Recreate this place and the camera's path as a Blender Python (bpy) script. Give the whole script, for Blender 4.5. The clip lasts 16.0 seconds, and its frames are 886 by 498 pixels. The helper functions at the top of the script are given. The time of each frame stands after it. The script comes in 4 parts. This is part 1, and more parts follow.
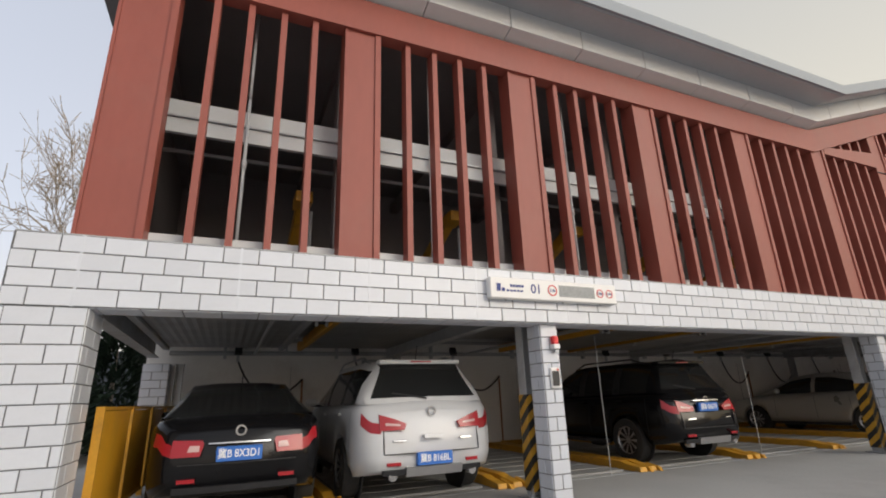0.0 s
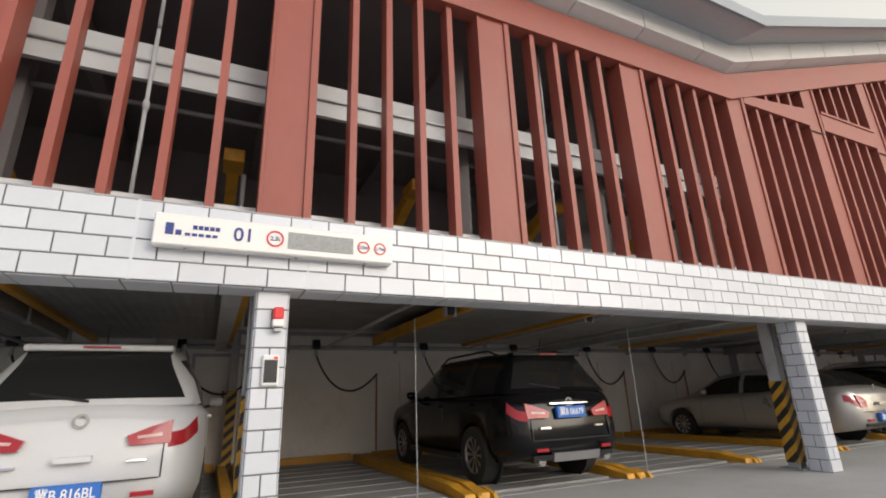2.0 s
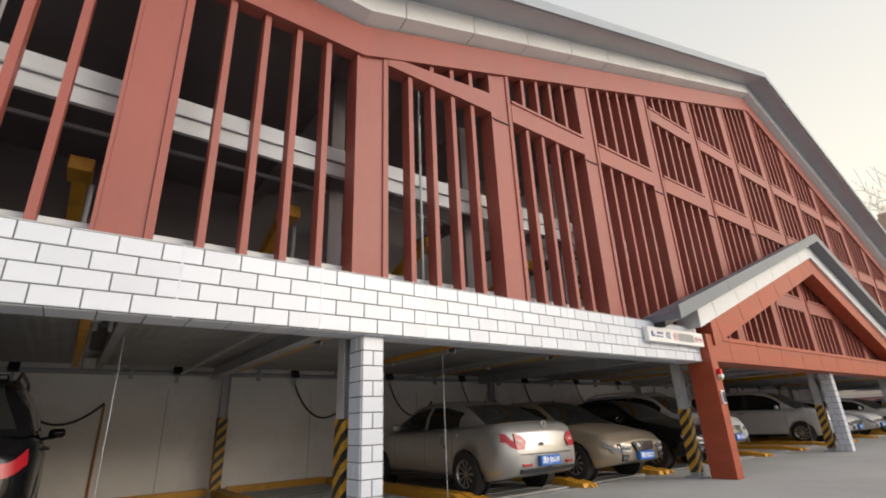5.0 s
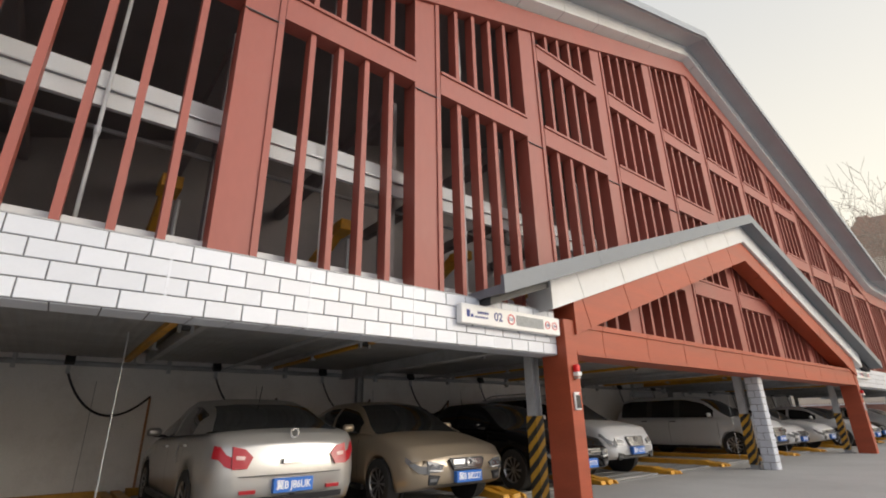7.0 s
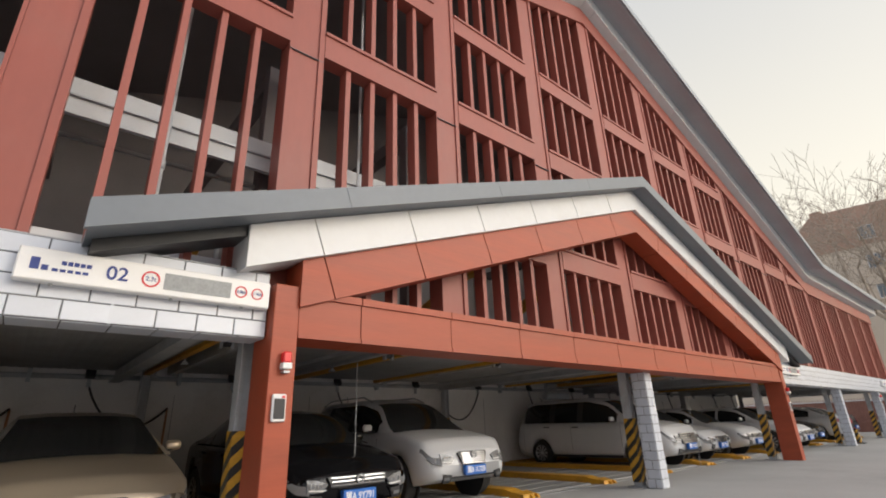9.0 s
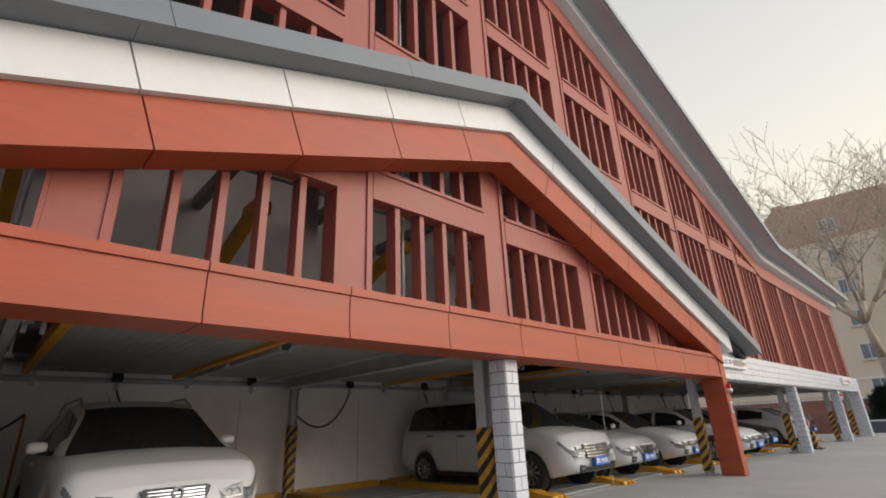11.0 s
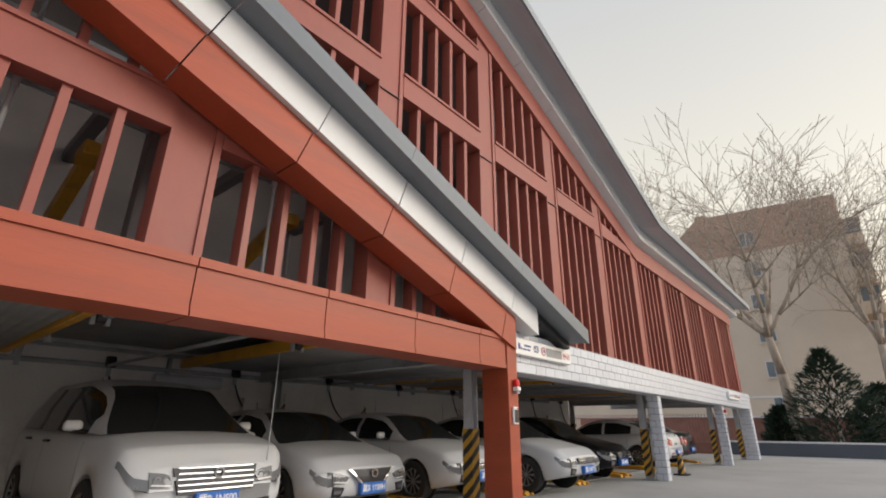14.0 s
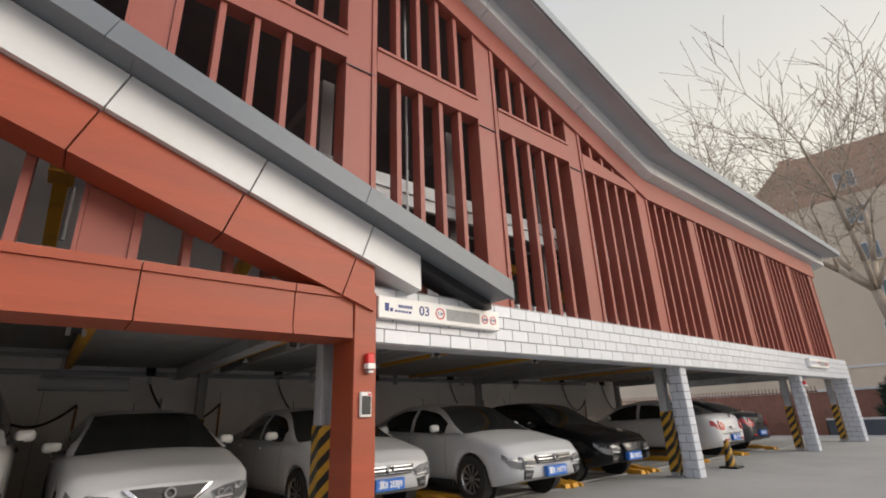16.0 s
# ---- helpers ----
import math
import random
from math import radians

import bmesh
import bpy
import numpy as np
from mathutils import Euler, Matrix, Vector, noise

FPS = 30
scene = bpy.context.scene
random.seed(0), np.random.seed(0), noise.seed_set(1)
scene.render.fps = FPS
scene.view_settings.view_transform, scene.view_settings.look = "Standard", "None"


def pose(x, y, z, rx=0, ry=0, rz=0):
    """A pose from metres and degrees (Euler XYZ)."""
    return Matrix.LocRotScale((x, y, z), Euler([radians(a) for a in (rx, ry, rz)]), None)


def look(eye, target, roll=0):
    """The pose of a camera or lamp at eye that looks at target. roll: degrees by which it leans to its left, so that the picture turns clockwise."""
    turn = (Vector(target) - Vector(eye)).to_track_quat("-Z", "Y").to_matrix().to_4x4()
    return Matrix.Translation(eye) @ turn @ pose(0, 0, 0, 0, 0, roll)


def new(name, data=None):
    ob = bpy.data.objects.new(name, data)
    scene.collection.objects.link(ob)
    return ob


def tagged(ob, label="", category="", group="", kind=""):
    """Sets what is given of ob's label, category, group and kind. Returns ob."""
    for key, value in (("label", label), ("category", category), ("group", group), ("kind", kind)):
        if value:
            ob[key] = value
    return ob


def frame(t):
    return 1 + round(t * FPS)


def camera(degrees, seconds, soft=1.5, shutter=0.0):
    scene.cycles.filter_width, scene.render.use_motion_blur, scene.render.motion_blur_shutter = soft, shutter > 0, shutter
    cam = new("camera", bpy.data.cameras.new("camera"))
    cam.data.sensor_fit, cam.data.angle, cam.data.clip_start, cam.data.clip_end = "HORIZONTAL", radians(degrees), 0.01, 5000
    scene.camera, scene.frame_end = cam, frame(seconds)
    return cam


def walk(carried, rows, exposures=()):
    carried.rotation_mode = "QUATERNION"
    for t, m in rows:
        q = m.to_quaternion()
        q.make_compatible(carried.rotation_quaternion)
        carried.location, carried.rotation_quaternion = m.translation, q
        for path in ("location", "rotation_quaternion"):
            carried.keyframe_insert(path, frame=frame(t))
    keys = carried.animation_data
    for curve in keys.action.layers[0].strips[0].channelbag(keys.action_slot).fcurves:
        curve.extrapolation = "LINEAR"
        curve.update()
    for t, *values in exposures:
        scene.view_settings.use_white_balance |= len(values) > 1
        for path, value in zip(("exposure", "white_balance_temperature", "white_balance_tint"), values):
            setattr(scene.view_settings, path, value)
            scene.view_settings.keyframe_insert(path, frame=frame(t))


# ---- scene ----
cam = camera(85.4, 16.0, soft=1.9)
PATH = [
    (0, (1.15, -4.904, 1.188), (1.922, -3.157, 1.782), -2.0),
    (0.5, (1.783, -4.773, 1.153), (2.67, -3.085, 1.755), -2.4),
    (1, (2.555, -4.576, 1.134), (3.479, -2.911, 1.744), -2.2),
    (1.5, (3.394, -4.302, 1.116), (4.33, -2.647, 1.735), -1.8),
    (2, (4.351, -4.053, 1.112), (5.175, -2.331, 1.71), -2.1),
    (2.5, (5.212, -4.027, 1.094), (5.967, -2.288, 1.73), -2.1),
    (3, (6.024, -4.093, 1.102), (6.749, -2.368, 1.807), -4.1),
    (3.5, (6.916, -4.221, 1.099), (7.768, -2.554, 1.803), -2.6),
    (4, (7.73, -4.303, 1.101), (8.693, -2.693, 1.794), -1.5),
    (4.5, (8.633, -4.386, 1.101), (9.685, -2.832, 1.791), -1.1),
    (5, (9.549, -4.492, 1.099), (10.693, -3.002, 1.786), -2.4),
    (7.5, (14.385, -4.616, 1.153), (15.549, -3.135, 1.826), -0.8),
    (8, (15.372, -4.731, 1.221), (16.479, -3.193, 1.859), 0.2),
    (8.5, (16.363, -4.689, 1.249), (17.505, -3.188, 1.914), -1.0),
    (9, (17.396, -4.622, 1.165), (18.627, -3.207, 1.861), -2.1),
    (11.5, (22.573, -3.805, 1.217), (23.915, -2.496, 1.913), -2.8),
    (12, (23.605, -3.641, 1.217), (25.037, -2.42, 1.894), -2.8),
    (12.5, (24.676, -3.529, 1.23), (26.163, -2.356, 1.872), -1.0),
    (13, (25.74, -3.614, 1.24), (27.241, -2.453, 1.872), -1.2),
    (13.5, (26.782, -3.737, 1.234), (28.281, -2.582, 1.882), -1.3),
    (14, (27.645, -4.1, 1.214), (29.072, -2.884, 1.911), 0.3),
    (14.5, (28.406, -4.394, 1.194), (29.777, -3.127, 1.913), 0.5),
    (15, (29.317, -4.544, 1.217), (30.642, -3.214, 1.907), -0.1),
    (15.5, (30.326, -4.559, 1.209), (31.585, -3.158, 1.881), -1.3),
    (16, (31.316, -4.559, 1.205), (32.52, -3.109, 1.876), -2.3),
]
walk(cam, [(t, look(eye, target, roll)) for t, eye, target, roll in PATH], [(0, 0.08), (1.5, 0.28), (3, 0.46), (4.5, 0.42), (8.5, 0.36), (11.5, 0.30), (16, 0.26)])

# ---- light ----
world = bpy.data.worlds.new("hazy_evening_sky")
scene.world = world
world.use_nodes = True
wt = world.node_tree
wt.nodes.clear()
w_out = wt.nodes.new("ShaderNodeOutputWorld")
sky = wt.nodes.new("ShaderNodeTexSky")
sky.sky_type = "NISHITA"
sky.sun_disc = False
sky.sun_elevation = radians(16)
sky.sun_rotation = radians(150)
sky.air_density, sky.dust_density, sky.ozone_density = 1.0, 4.0, 1.0
b_sky = wt.nodes.new("ShaderNodeBackground")
b_sky.inputs[1].default_value = 0.05
wt.links.new(sky.outputs[0], b_sky.inputs[0])
b_haze = wt.nodes.new("ShaderNodeBackground")
w_tc = wt.nodes.new("ShaderNodeTexCoord")
w_sep = wt.nodes.new("ShaderNodeSeparateXYZ")
w_ramp = wt.nodes.new("ShaderNodeValToRGB")
w_ramp.color_ramp.elements[0].position, w_ramp.color_ramp.elements[0].color = 0.02, (1.0, 0.78, 0.50, 1)
w_ramp.color_ramp.elements[1].position, w_ramp.color_ramp.elements[1].color = 0.75, (0.66, 0.65, 0.62, 1)
w_mid = w_ramp.color_ramp.elements.new(0.30)
w_mid.color = (1.0, 0.90, 0.70, 1)
w_cool = wt.nodes.new("ShaderNodeValToRGB")
w_cool.color_ramp.elements[0].position, w_cool.color_ramp.elements[0].color = 0.02, (0.98, 0.86, 0.80, 1)
w_cool.color_ramp.elements[1].position, w_cool.color_ramp.elements[1].color = 0.75, (0.66, 0.69, 0.78, 1)
w_cmid = w_cool.color_ramp.elements.new(0.30)
w_cmid.color = (0.80, 0.80, 0.86, 1)
w_side = wt.nodes.new("ShaderNodeMapRange")
w_side.interpolation_type = "SMOOTHSTEP"
w_side.inputs[1].default_value, w_side.inputs[2].default_value = -0.35, 0.75
w_mix = wt.nodes.new("ShaderNodeMix")
w_mix.data_type = "RGBA"
wt.links.new(w_tc.outputs["Generated"], w_sep.inputs[0])
wt.links.new(w_sep.outputs[2], w_ramp.inputs[0])
wt.links.new(w_sep.outputs[2], w_cool.inputs[0])
wt.links.new(w_sep.outputs[0], w_side.inputs[0])
wt.links.new(w_side.outputs[0], w_mix.inputs["Factor"])
wt.links.new(w_cool.outputs[0], w_mix.inputs["A"])
wt.links.new(w_ramp.outputs[0], w_mix.inputs["B"])
wt.links.new(w_mix.outputs["Result"], b_haze.inputs[0])
b_haze.inputs[1].default_value = 0.73
add = wt.nodes.new("ShaderNodeAddShader")
wt.links.new(b_sky.outputs[0], add.inputs[0])
wt.links.new(b_haze.outputs[0], add.inputs[1])
wt.links.new(add.outputs[0], w_out.inputs[0])
sun_data = bpy.data.lights.new("sun", "SUN")
sun_data.energy, sun_data.angle, sun_data.color = 1.35, radians(40), (1.0, 0.985, 0.97)
sun = new("sun", sun_data)
sun.matrix_world = look((25, -45, 17), (0, 0, 0))


# ---- materials ----
def material(name, color, rough=0.5, metal=0.0, vary=0.12, scale=6.0, fine=60.0, bump=0.15, island=0.0, coat=0.0, stretch=(1, 1, 1), dirt=None):
    m = bpy.data.materials.new(name)
    m.use_nodes = True
    nt = m.node_tree
    bs = nt.nodes["Principled BSDF"]
    bs.inputs["Roughness"].default_value = rough
    bs.inputs["Metallic"].default_value = metal
    bs.inputs["Coat Weight"].default_value = coat
    bs.inputs["Coat Roughness"].default_value = 0.08
    tc = nt.nodes.new("ShaderNodeTexCoord")
    mp = nt.nodes.new("ShaderNodeMapping")
    mp.inputs["Scale"].default_value = stretch
    nt.links.new(tc.outputs["Object"], mp.inputs[0])
    n1 = nt.nodes.new("ShaderNodeTexNoise")
    n1.inputs["Scale"].default_value = scale
    n1.inputs["Detail"].default_value = 5
    n2 = nt.nodes.new("ShaderNodeTexNoise")
    n2.inputs["Scale"].default_value = fine
    n2.inputs["Detail"].default_value = 3
    for n in (n1, n2):
        nt.links.new(mp.outputs[0], n.inputs[0])
    mx = nt.nodes.new("ShaderNodeMath")
    mx.operation = "MULTIPLY_ADD"
    nt.links.new(n2.outputs[0], mx.inputs[0])
    mx.inputs[1].default_value = 0.45
    nt.links.new(n1.outputs[0], mx.inputs[2])
    ramp = nt.nodes.new("ShaderNodeMapRange")
    ramp.inputs[1].default_value, ramp.inputs[2].default_value = 0.45, 1.0
    ramp.inputs[3].default_value, ramp.inputs[4].default_value = 1 - vary, 1 + vary
    nt.links.new(mx.outputs[0], ramp.inputs[0])
    last = ramp.outputs[0]
    if island:
        oi = nt.nodes.new("ShaderNodeObjectInfo")
        mr = nt.nodes.new("ShaderNodeMapRange")
        mr.inputs[3].default_value, mr.inputs[4].default_value = 1 - island, 1 + island * 0.4
        nt.links.new(oi.outputs["Random"], mr.inputs[0])
        mu = nt.nodes.new("ShaderNodeMath")
        mu.operation = "MULTIPLY"
        nt.links.new(last, mu.inputs[0])
        nt.links.new(mr.outputs[0], mu.inputs[1])
        last = mu.outputs[0]
    vm = nt.nodes.new("ShaderNodeVectorMath")
    vm.operation = "SCALE"
    vm.inputs[0].default_value = color
    nt.links.new(last, vm.inputs["Scale"])
    col = vm.outputs[0]
    if dirt:
        n3 = nt.nodes.new("ShaderNodeTexNoise")
        n3.inputs["Scale"].default_value = dirt[1]
        n3.inputs["Detail"].default_value = 8
        n3.inputs["Roughness"].default_value = 0.7
        nt.links.new(tc.outputs["Object"], n3.inputs[0])
        mr3 = nt.nodes.new("ShaderNodeMapRange")
        mr3.inputs[1].default_value, mr3.inputs[2].default_value = 0.5, 0.75
        mr3.inputs[3].default_value, mr3.inputs[4].default_value = 0.0, dirt[2]
        nt.links.new(n3.outputs[0], mr3.inputs[0])
        mix = nt.nodes.new("ShaderNodeMix")
        mix.data_type = "RGBA"
        nt.links.new(mr3.outputs[0], mix.inputs["Factor"])
        nt.links.new(col, mix.inputs["A"])
        mix.inputs["B"].default_value = (*dirt[0], 1)
        col = mix.outputs["Result"]
    nt.links.new(col, bs.inputs["Base Color"])
    if bump:
        bp = nt.nodes.new("ShaderNodeBump")
        bp.inputs["Strength"].default_value = bump
        bp.inputs["Distance"].default_value = 0.004
        nt.links.new(mx.outputs[0], bp.inputs["Height"])
        nt.links.new(bp.outputs[0], bs.inputs["Normal"])
    rr = nt.nodes.new("ShaderNodeMapRange")
    rr.inputs[3].default_value, rr.inputs[4].default_value = max(0.03, rough - 0.08), min(1, rough + 0.1)
    nt.links.new(n1.outputs[0], rr.inputs[0])
    nt.links.new(rr.outputs[0], bs.inputs["Roughness"])
    return m


def stripes(name):
    """Diagonal black and yellow hazard tape."""
    m = bpy.data.materials.new(name)
    m.use_nodes = True
    nt = m.node_tree
    bs = nt.nodes["Principled BSDF"]
    bs.inputs["Roughness"].default_value = 0.5
    tc = nt.nodes.new("ShaderNodeTexCoord")
    sp = nt.nodes.new("ShaderNodeSeparateXYZ")
    nt.links.new(tc.outputs["Object"], sp.inputs[0])
    a = nt.nodes.new("ShaderNodeMath")
    a.operation = "ADD"
    nt.links.new(sp.outputs[0], a.inputs[0])
    nt.links.new(sp.outputs[1], a.inputs[1])
    b = nt.nodes.new("ShaderNodeMath")
    b.operation = "MULTIPLY_ADD"
    nt.links.new(a.outputs[0], b.inputs[0])
    b.inputs[1].default_value = -0.9
    a.operation = "SUBTRACT"
    nt.links.new(sp.outputs[2], b.inputs[2])
    c = nt.nodes.new("ShaderNodeMath")
    c.operation = "PINGPONG"
    nt.links.new(b.outputs[0], c.inputs[0])
    c.inputs[1].default_value = 0.1
    d = nt.nodes.new("ShaderNodeMath")
    d.operation = "GREATER_THAN"
    nt.links.new(c.outputs[0], d.inputs[0])
    d.inputs[1].default_value = 0.05
    nz = nt.nodes.new("ShaderNodeTexNoise")
    nz.inputs["Scale"].default_value = 25
    nt.links.new(tc.outputs["Object"], nz.inputs[0])
    mix = nt.nodes.new("ShaderNodeMix")
    mix.data_type = "RGBA"
    nt.links.new(d.outputs[0], mix.inputs["Factor"])
    mix.inputs["A"].default_value = (0.025, 0.024, 0.022, 1)
    mix.inputs["B"].default_value = (0.62, 0.33, 0.03, 1)
    mul = nt.nodes.new("ShaderNodeMix")
    mul.data_type = "RGBA"
    mul.blend_type = "MULTIPLY"
    mul.inputs["Factor"].default_value = 0.4
    nt.links.new(mix.outputs["Result"], mul.inputs["A"])
    nt.links.new(nz.outputs[0], mul.inputs["B"])
    nt.links.new(mul.outputs["Result"], bs.inputs["Base Color"])
    return m


RED = material("red_brown_metal_panel", (0.29, 0.076, 0.055), 0.5, vary=0.10, scale=1.3, fine=14, bump=0.05, stretch=(1, 1, 0.35), dirt=((0.26, 0.115, 0.09), 0.8, 0.35))
RED2 = material("red_brown_wood_print_panel", (0.35, 0.066, 0.026), 0.5, vary=0.16, scale=1.6, fine=22, bump=0.06, stretch=(0.25, 1, 3.0))
TILE = material("white_glazed_tile", (0.64, 0.665, 0.715), 0.28, vary=0.04, scale=3, fine=40, bump=0.05, island=0.07)
GROUT = material("dark_grey_grout", (0.13, 0.13, 0.135), 0.9, vary=0.2)
WHITE = material("off_white_metal_fascia", (0.66, 0.665, 0.67), 0.4, vary=0.04, scale=1.0, fine=10, bump=0.03, dirt=((0.5, 0.46, 0.4), 1.2, 0.25))
GREY = material("blue_grey_metal_roof", (0.40, 0.42, 0.45), 0.38, vary=0.08, scale=1.0, fine=12, bump=0.03)
RIM = material("light_grey_roof_edge", (0.27, 0.30, 0.33), 0.4, vary=0.06, scale=1.0, bump=0.03)
DGREY = material("slate_grey_canopy_edge", (0.15, 0.168, 0.19), 0.42, vary=0.08, scale=1.0, fine=12, bump=0.03)
STEEL = material("galvanised_steel", (0.42, 0.43, 0.44), 0.45, 0.5, vary=0.15, scale=4, fine=30)
STEELP = material("grey_painted_steel", (0.40, 0.41, 0.42), 0.5, vary=0.12, scale=3, dirt=((0.16, 0.13, 0.1), 2.5, 0.5))
RAILW = material("white_coated_beam", (0.60, 0.62, 0.63), 0.45, vary=0.06, scale=2, bump=0.03)
DARK = material("galvanised_deck_underside", (0.30, 0.305, 0.31), 0.6, vary=0.2, scale=2, dirt=((0.16, 0.13, 0.1), 1.5, 0.4))
# dark grey puts the shade behind the slats into the colour
INNER = material("shade_dark_inner_cladding", (0.19, 0.175, 0.18), 0.7, vary=0.15, scale=1.0, bump=0.05)
YEL = material("yellow_painted_steel", (0.62, 0.31, 0.025), 0.5, vary=0.12, scale=3, fine=30, dirt=((0.16, 0.1, 0.05), 4, 0.55))
YELM = material("amber_sheet_panel", (0.66, 0.33, 0.02), 0.45, vary=0.1, scale=2, fine=20)
PALLET = material("dusty_steel_pallet", (0.30, 0.30, 0.295), 0.65, vary=0.15, scale=1.5, fine=40, dirt=((0.25, 0.23, 0.2), 1.5, 0.6))
PLASTER = material("off_white_plaster", (0.82, 0.80, 0.77), 0.85, vary=0.07, scale=0.8, fine=30, bump=0.1, dirt=((0.52, 0.48, 0.43), 0.9, 0.5))
CONC = material("worn_concrete", (0.40, 0.395, 0.38), 0.85, vary=0.12, scale=0.5, fine=25, bump=0.25, dirt=((0.27, 0.262, 0.25), 0.35, 0.6))
HAZ = stripes("hazard_stripes")
BLACKP = material("black_plastic_and_shade", (0.022, 0.022, 0.024), 0.45, vary=0.1)
RUBBER = material("tyre_rubber", (0.028, 0.027, 0.026), 0.85, vary=0.15)
ALU = material("alloy_rim", (0.45, 0.45, 0.46), 0.32, 0.8, vary=0.08)
CHROME = material("chrome", (0.52, 0.52, 0.53), 0.2, 1.0, vary=0.02, bump=0)
PLATE = material("blue_number_plate", (0.035, 0.16, 0.55), 0.4, vary=0.04, bump=0)
PLATEW = material("white_lettering", (0.85, 0.86, 0.88), 0.5, vary=0.02, bump=0)
SIGNW = material("white_sign_plastic", (0.80, 0.79, 0.77), 0.4, vary=0.03, scale=2, bump=0)
SIGNB = material("navy_print", (0.03, 0.05, 0.22), 0.5, vary=0.02, bump=0)
SIGNR = material("red_print", (0.62, 0.02, 0.03), 0.45, vary=0.02, bump=0)
LED = material("unlit_display", (0.30, 0.31, 0.31), 0.5, vary=0.15, scale=30, bump=0.05)
ALARM = material("red_beacon_plastic", (0.70, 0.02, 0.025), 0.3, vary=0.05, bump=0)
BARK = material("pale_bark", (0.34, 0.28, 0.22), 0.9, vary=0.25, scale=5, fine=40, bump=0.5, stretch=(1, 1, 0.4))
LEAF = material("dark_conifer_needles", (0.022, 0.042, 0.024), 0.85, vary=0.4, scale=3)
BEIGE = material("beige_render", (0.62, 0.53, 0.42), 0.9, vary=0.07, scale=0.3, fine=8, bump=0.1, dirt=((0.48, 0.40, 0.32), 0.25, 0.4))
TERRA = material("terracotta_render", (0.42, 0.28, 0.21), 0.9, vary=0.09, scale=0.4, fine=8, bump=0.1)
BRICK = material("dull_red_brick", (0.25, 0.12, 0.09), 0.9, vary=0.2, scale=2, fine=30)
NAVY = material("dark_blue_grey_paint", (0.085, 0.10, 0.12), 0.7, vary=0.12, scale=1.0)
HOSE = material("black_hose", (0.02, 0.02, 0.02), 0.5, vary=0.1, bump=0)
COPPER = material("rusty_orange_conduit", (0.42, 0.20, 0.09), 0.6, vary=0.15)


def paint(name, color, metal=0.0, rough=0.25, dust=0.25, coat=0.5):
    return material(name, color, rough, metal, vary=0.03, scale=2, fine=40, bump=0, coat=coat, dirt=((0.38, 0.34, 0.29), 1.8, dust))


P_WHITE = paint("white_car_paint", (0.62, 0.63, 0.645), rough=0.4, dust=0.06, coat=0.35)
P_BLACK = paint("black_car_paint", (0.006, 0.006, 0.007), rough=0.16, dust=0.015, coat=0.15)
P_SILVER = paint("silver_car_paint", (0.48, 0.47, 0.45), 0.6, 0.3, 0.25)
P_GOLD = paint("champagne_car_paint", (0.46, 0.38, 0.28), 0.5, 0.32, 0.3)
P_BLACK.node_tree.nodes["Principled BSDF"].inputs["Specular IOR Level"].default_value = 0.22
P_DARK = paint("dark_grey_car_paint", (0.035, 0.036, 0.042), 0.3, 0.3, 0.06)


def glassy(name, color, rough=0.06, alpha=1.0, trans=0.0):
    m = bpy.data.materials.new(name)
    m.use_nodes = True
    bs = m.node_tree.nodes["Principled BSDF"]
    bs.inputs["Base Color"].default_value = (*color, 1)
    bs.inputs["Roughness"].default_value = rough
    bs.inputs["Transmission Weight"].default_value = trans
    bs.inputs["IOR"].default_value = 1.45
    bs.inputs["Coat Weight"].default_value = 0.3
    return m


CGLASS = glassy("tinted_car_glass", (0.018, 0.019, 0.02), 0.07)
TAIL = glassy("red_tail_lamp_lens", (0.36, 0.010, 0.018), 0.28)
CLEAR = glassy("pale_reverse_lamp_lens", (0.62, 0.42, 0.40), 0.2)
HEAD = glassy("clear_headlamp_lens", (0.17, 0.175, 0.18), 0.06)
WGLASS = glassy("grey_window_glass", (0.16, 0.19, 0.21), 0.08)
REFL = glassy("orange_reflector", (0.5, 0.12, 0.02), 0.2)


# ---- mesh helpers ----
def box(bm, x0, x1, y0, y1, z0, z1):
    v = [bm.verts.new(p) for p in ((x0, y0, z0), (x1, y0, z0), (x1, y1, z0), (x0, y1, z0), (x0, y0, z1), (x1, y0, z1), (x1, y1, z1), (x0, y1, z1))]
    for f in ((3, 2, 1, 0), (4, 5, 6, 7), (0, 1, 5, 4), (1, 2, 6, 5), (2, 3, 7, 6), (3, 0, 4, 7)):
        bm.faces.new([v[i] for i in f])
    return v


def bar(bm, a, b, r, n=8, r2=None):
    a, b = Vector(a), Vector(b)
    d = b - a
    q = d.to_track_quat("Z", "Y").to_matrix()
    r2 = r if r2 is None else r2
    lo = [bm.verts.new(a + q @ Vector((r * math.cos(k * 2 * math.pi / n), r * math.sin(k * 2 * math.pi / n), 0))) for k in range(n)]
    hi = [bm.verts.new(b + q @ Vector((r2 * math.cos(k * 2 * math.pi / n), r2 * math.sin(k * 2 * math.pi / n), 0))) for k in range(n)]
    for k in range(n):
        bm.faces.new((lo[k], lo[(k + 1) % n], hi[(k + 1) % n], hi[k]))
    bm.faces.new(lo[::-1])
    bm.faces.new(hi)


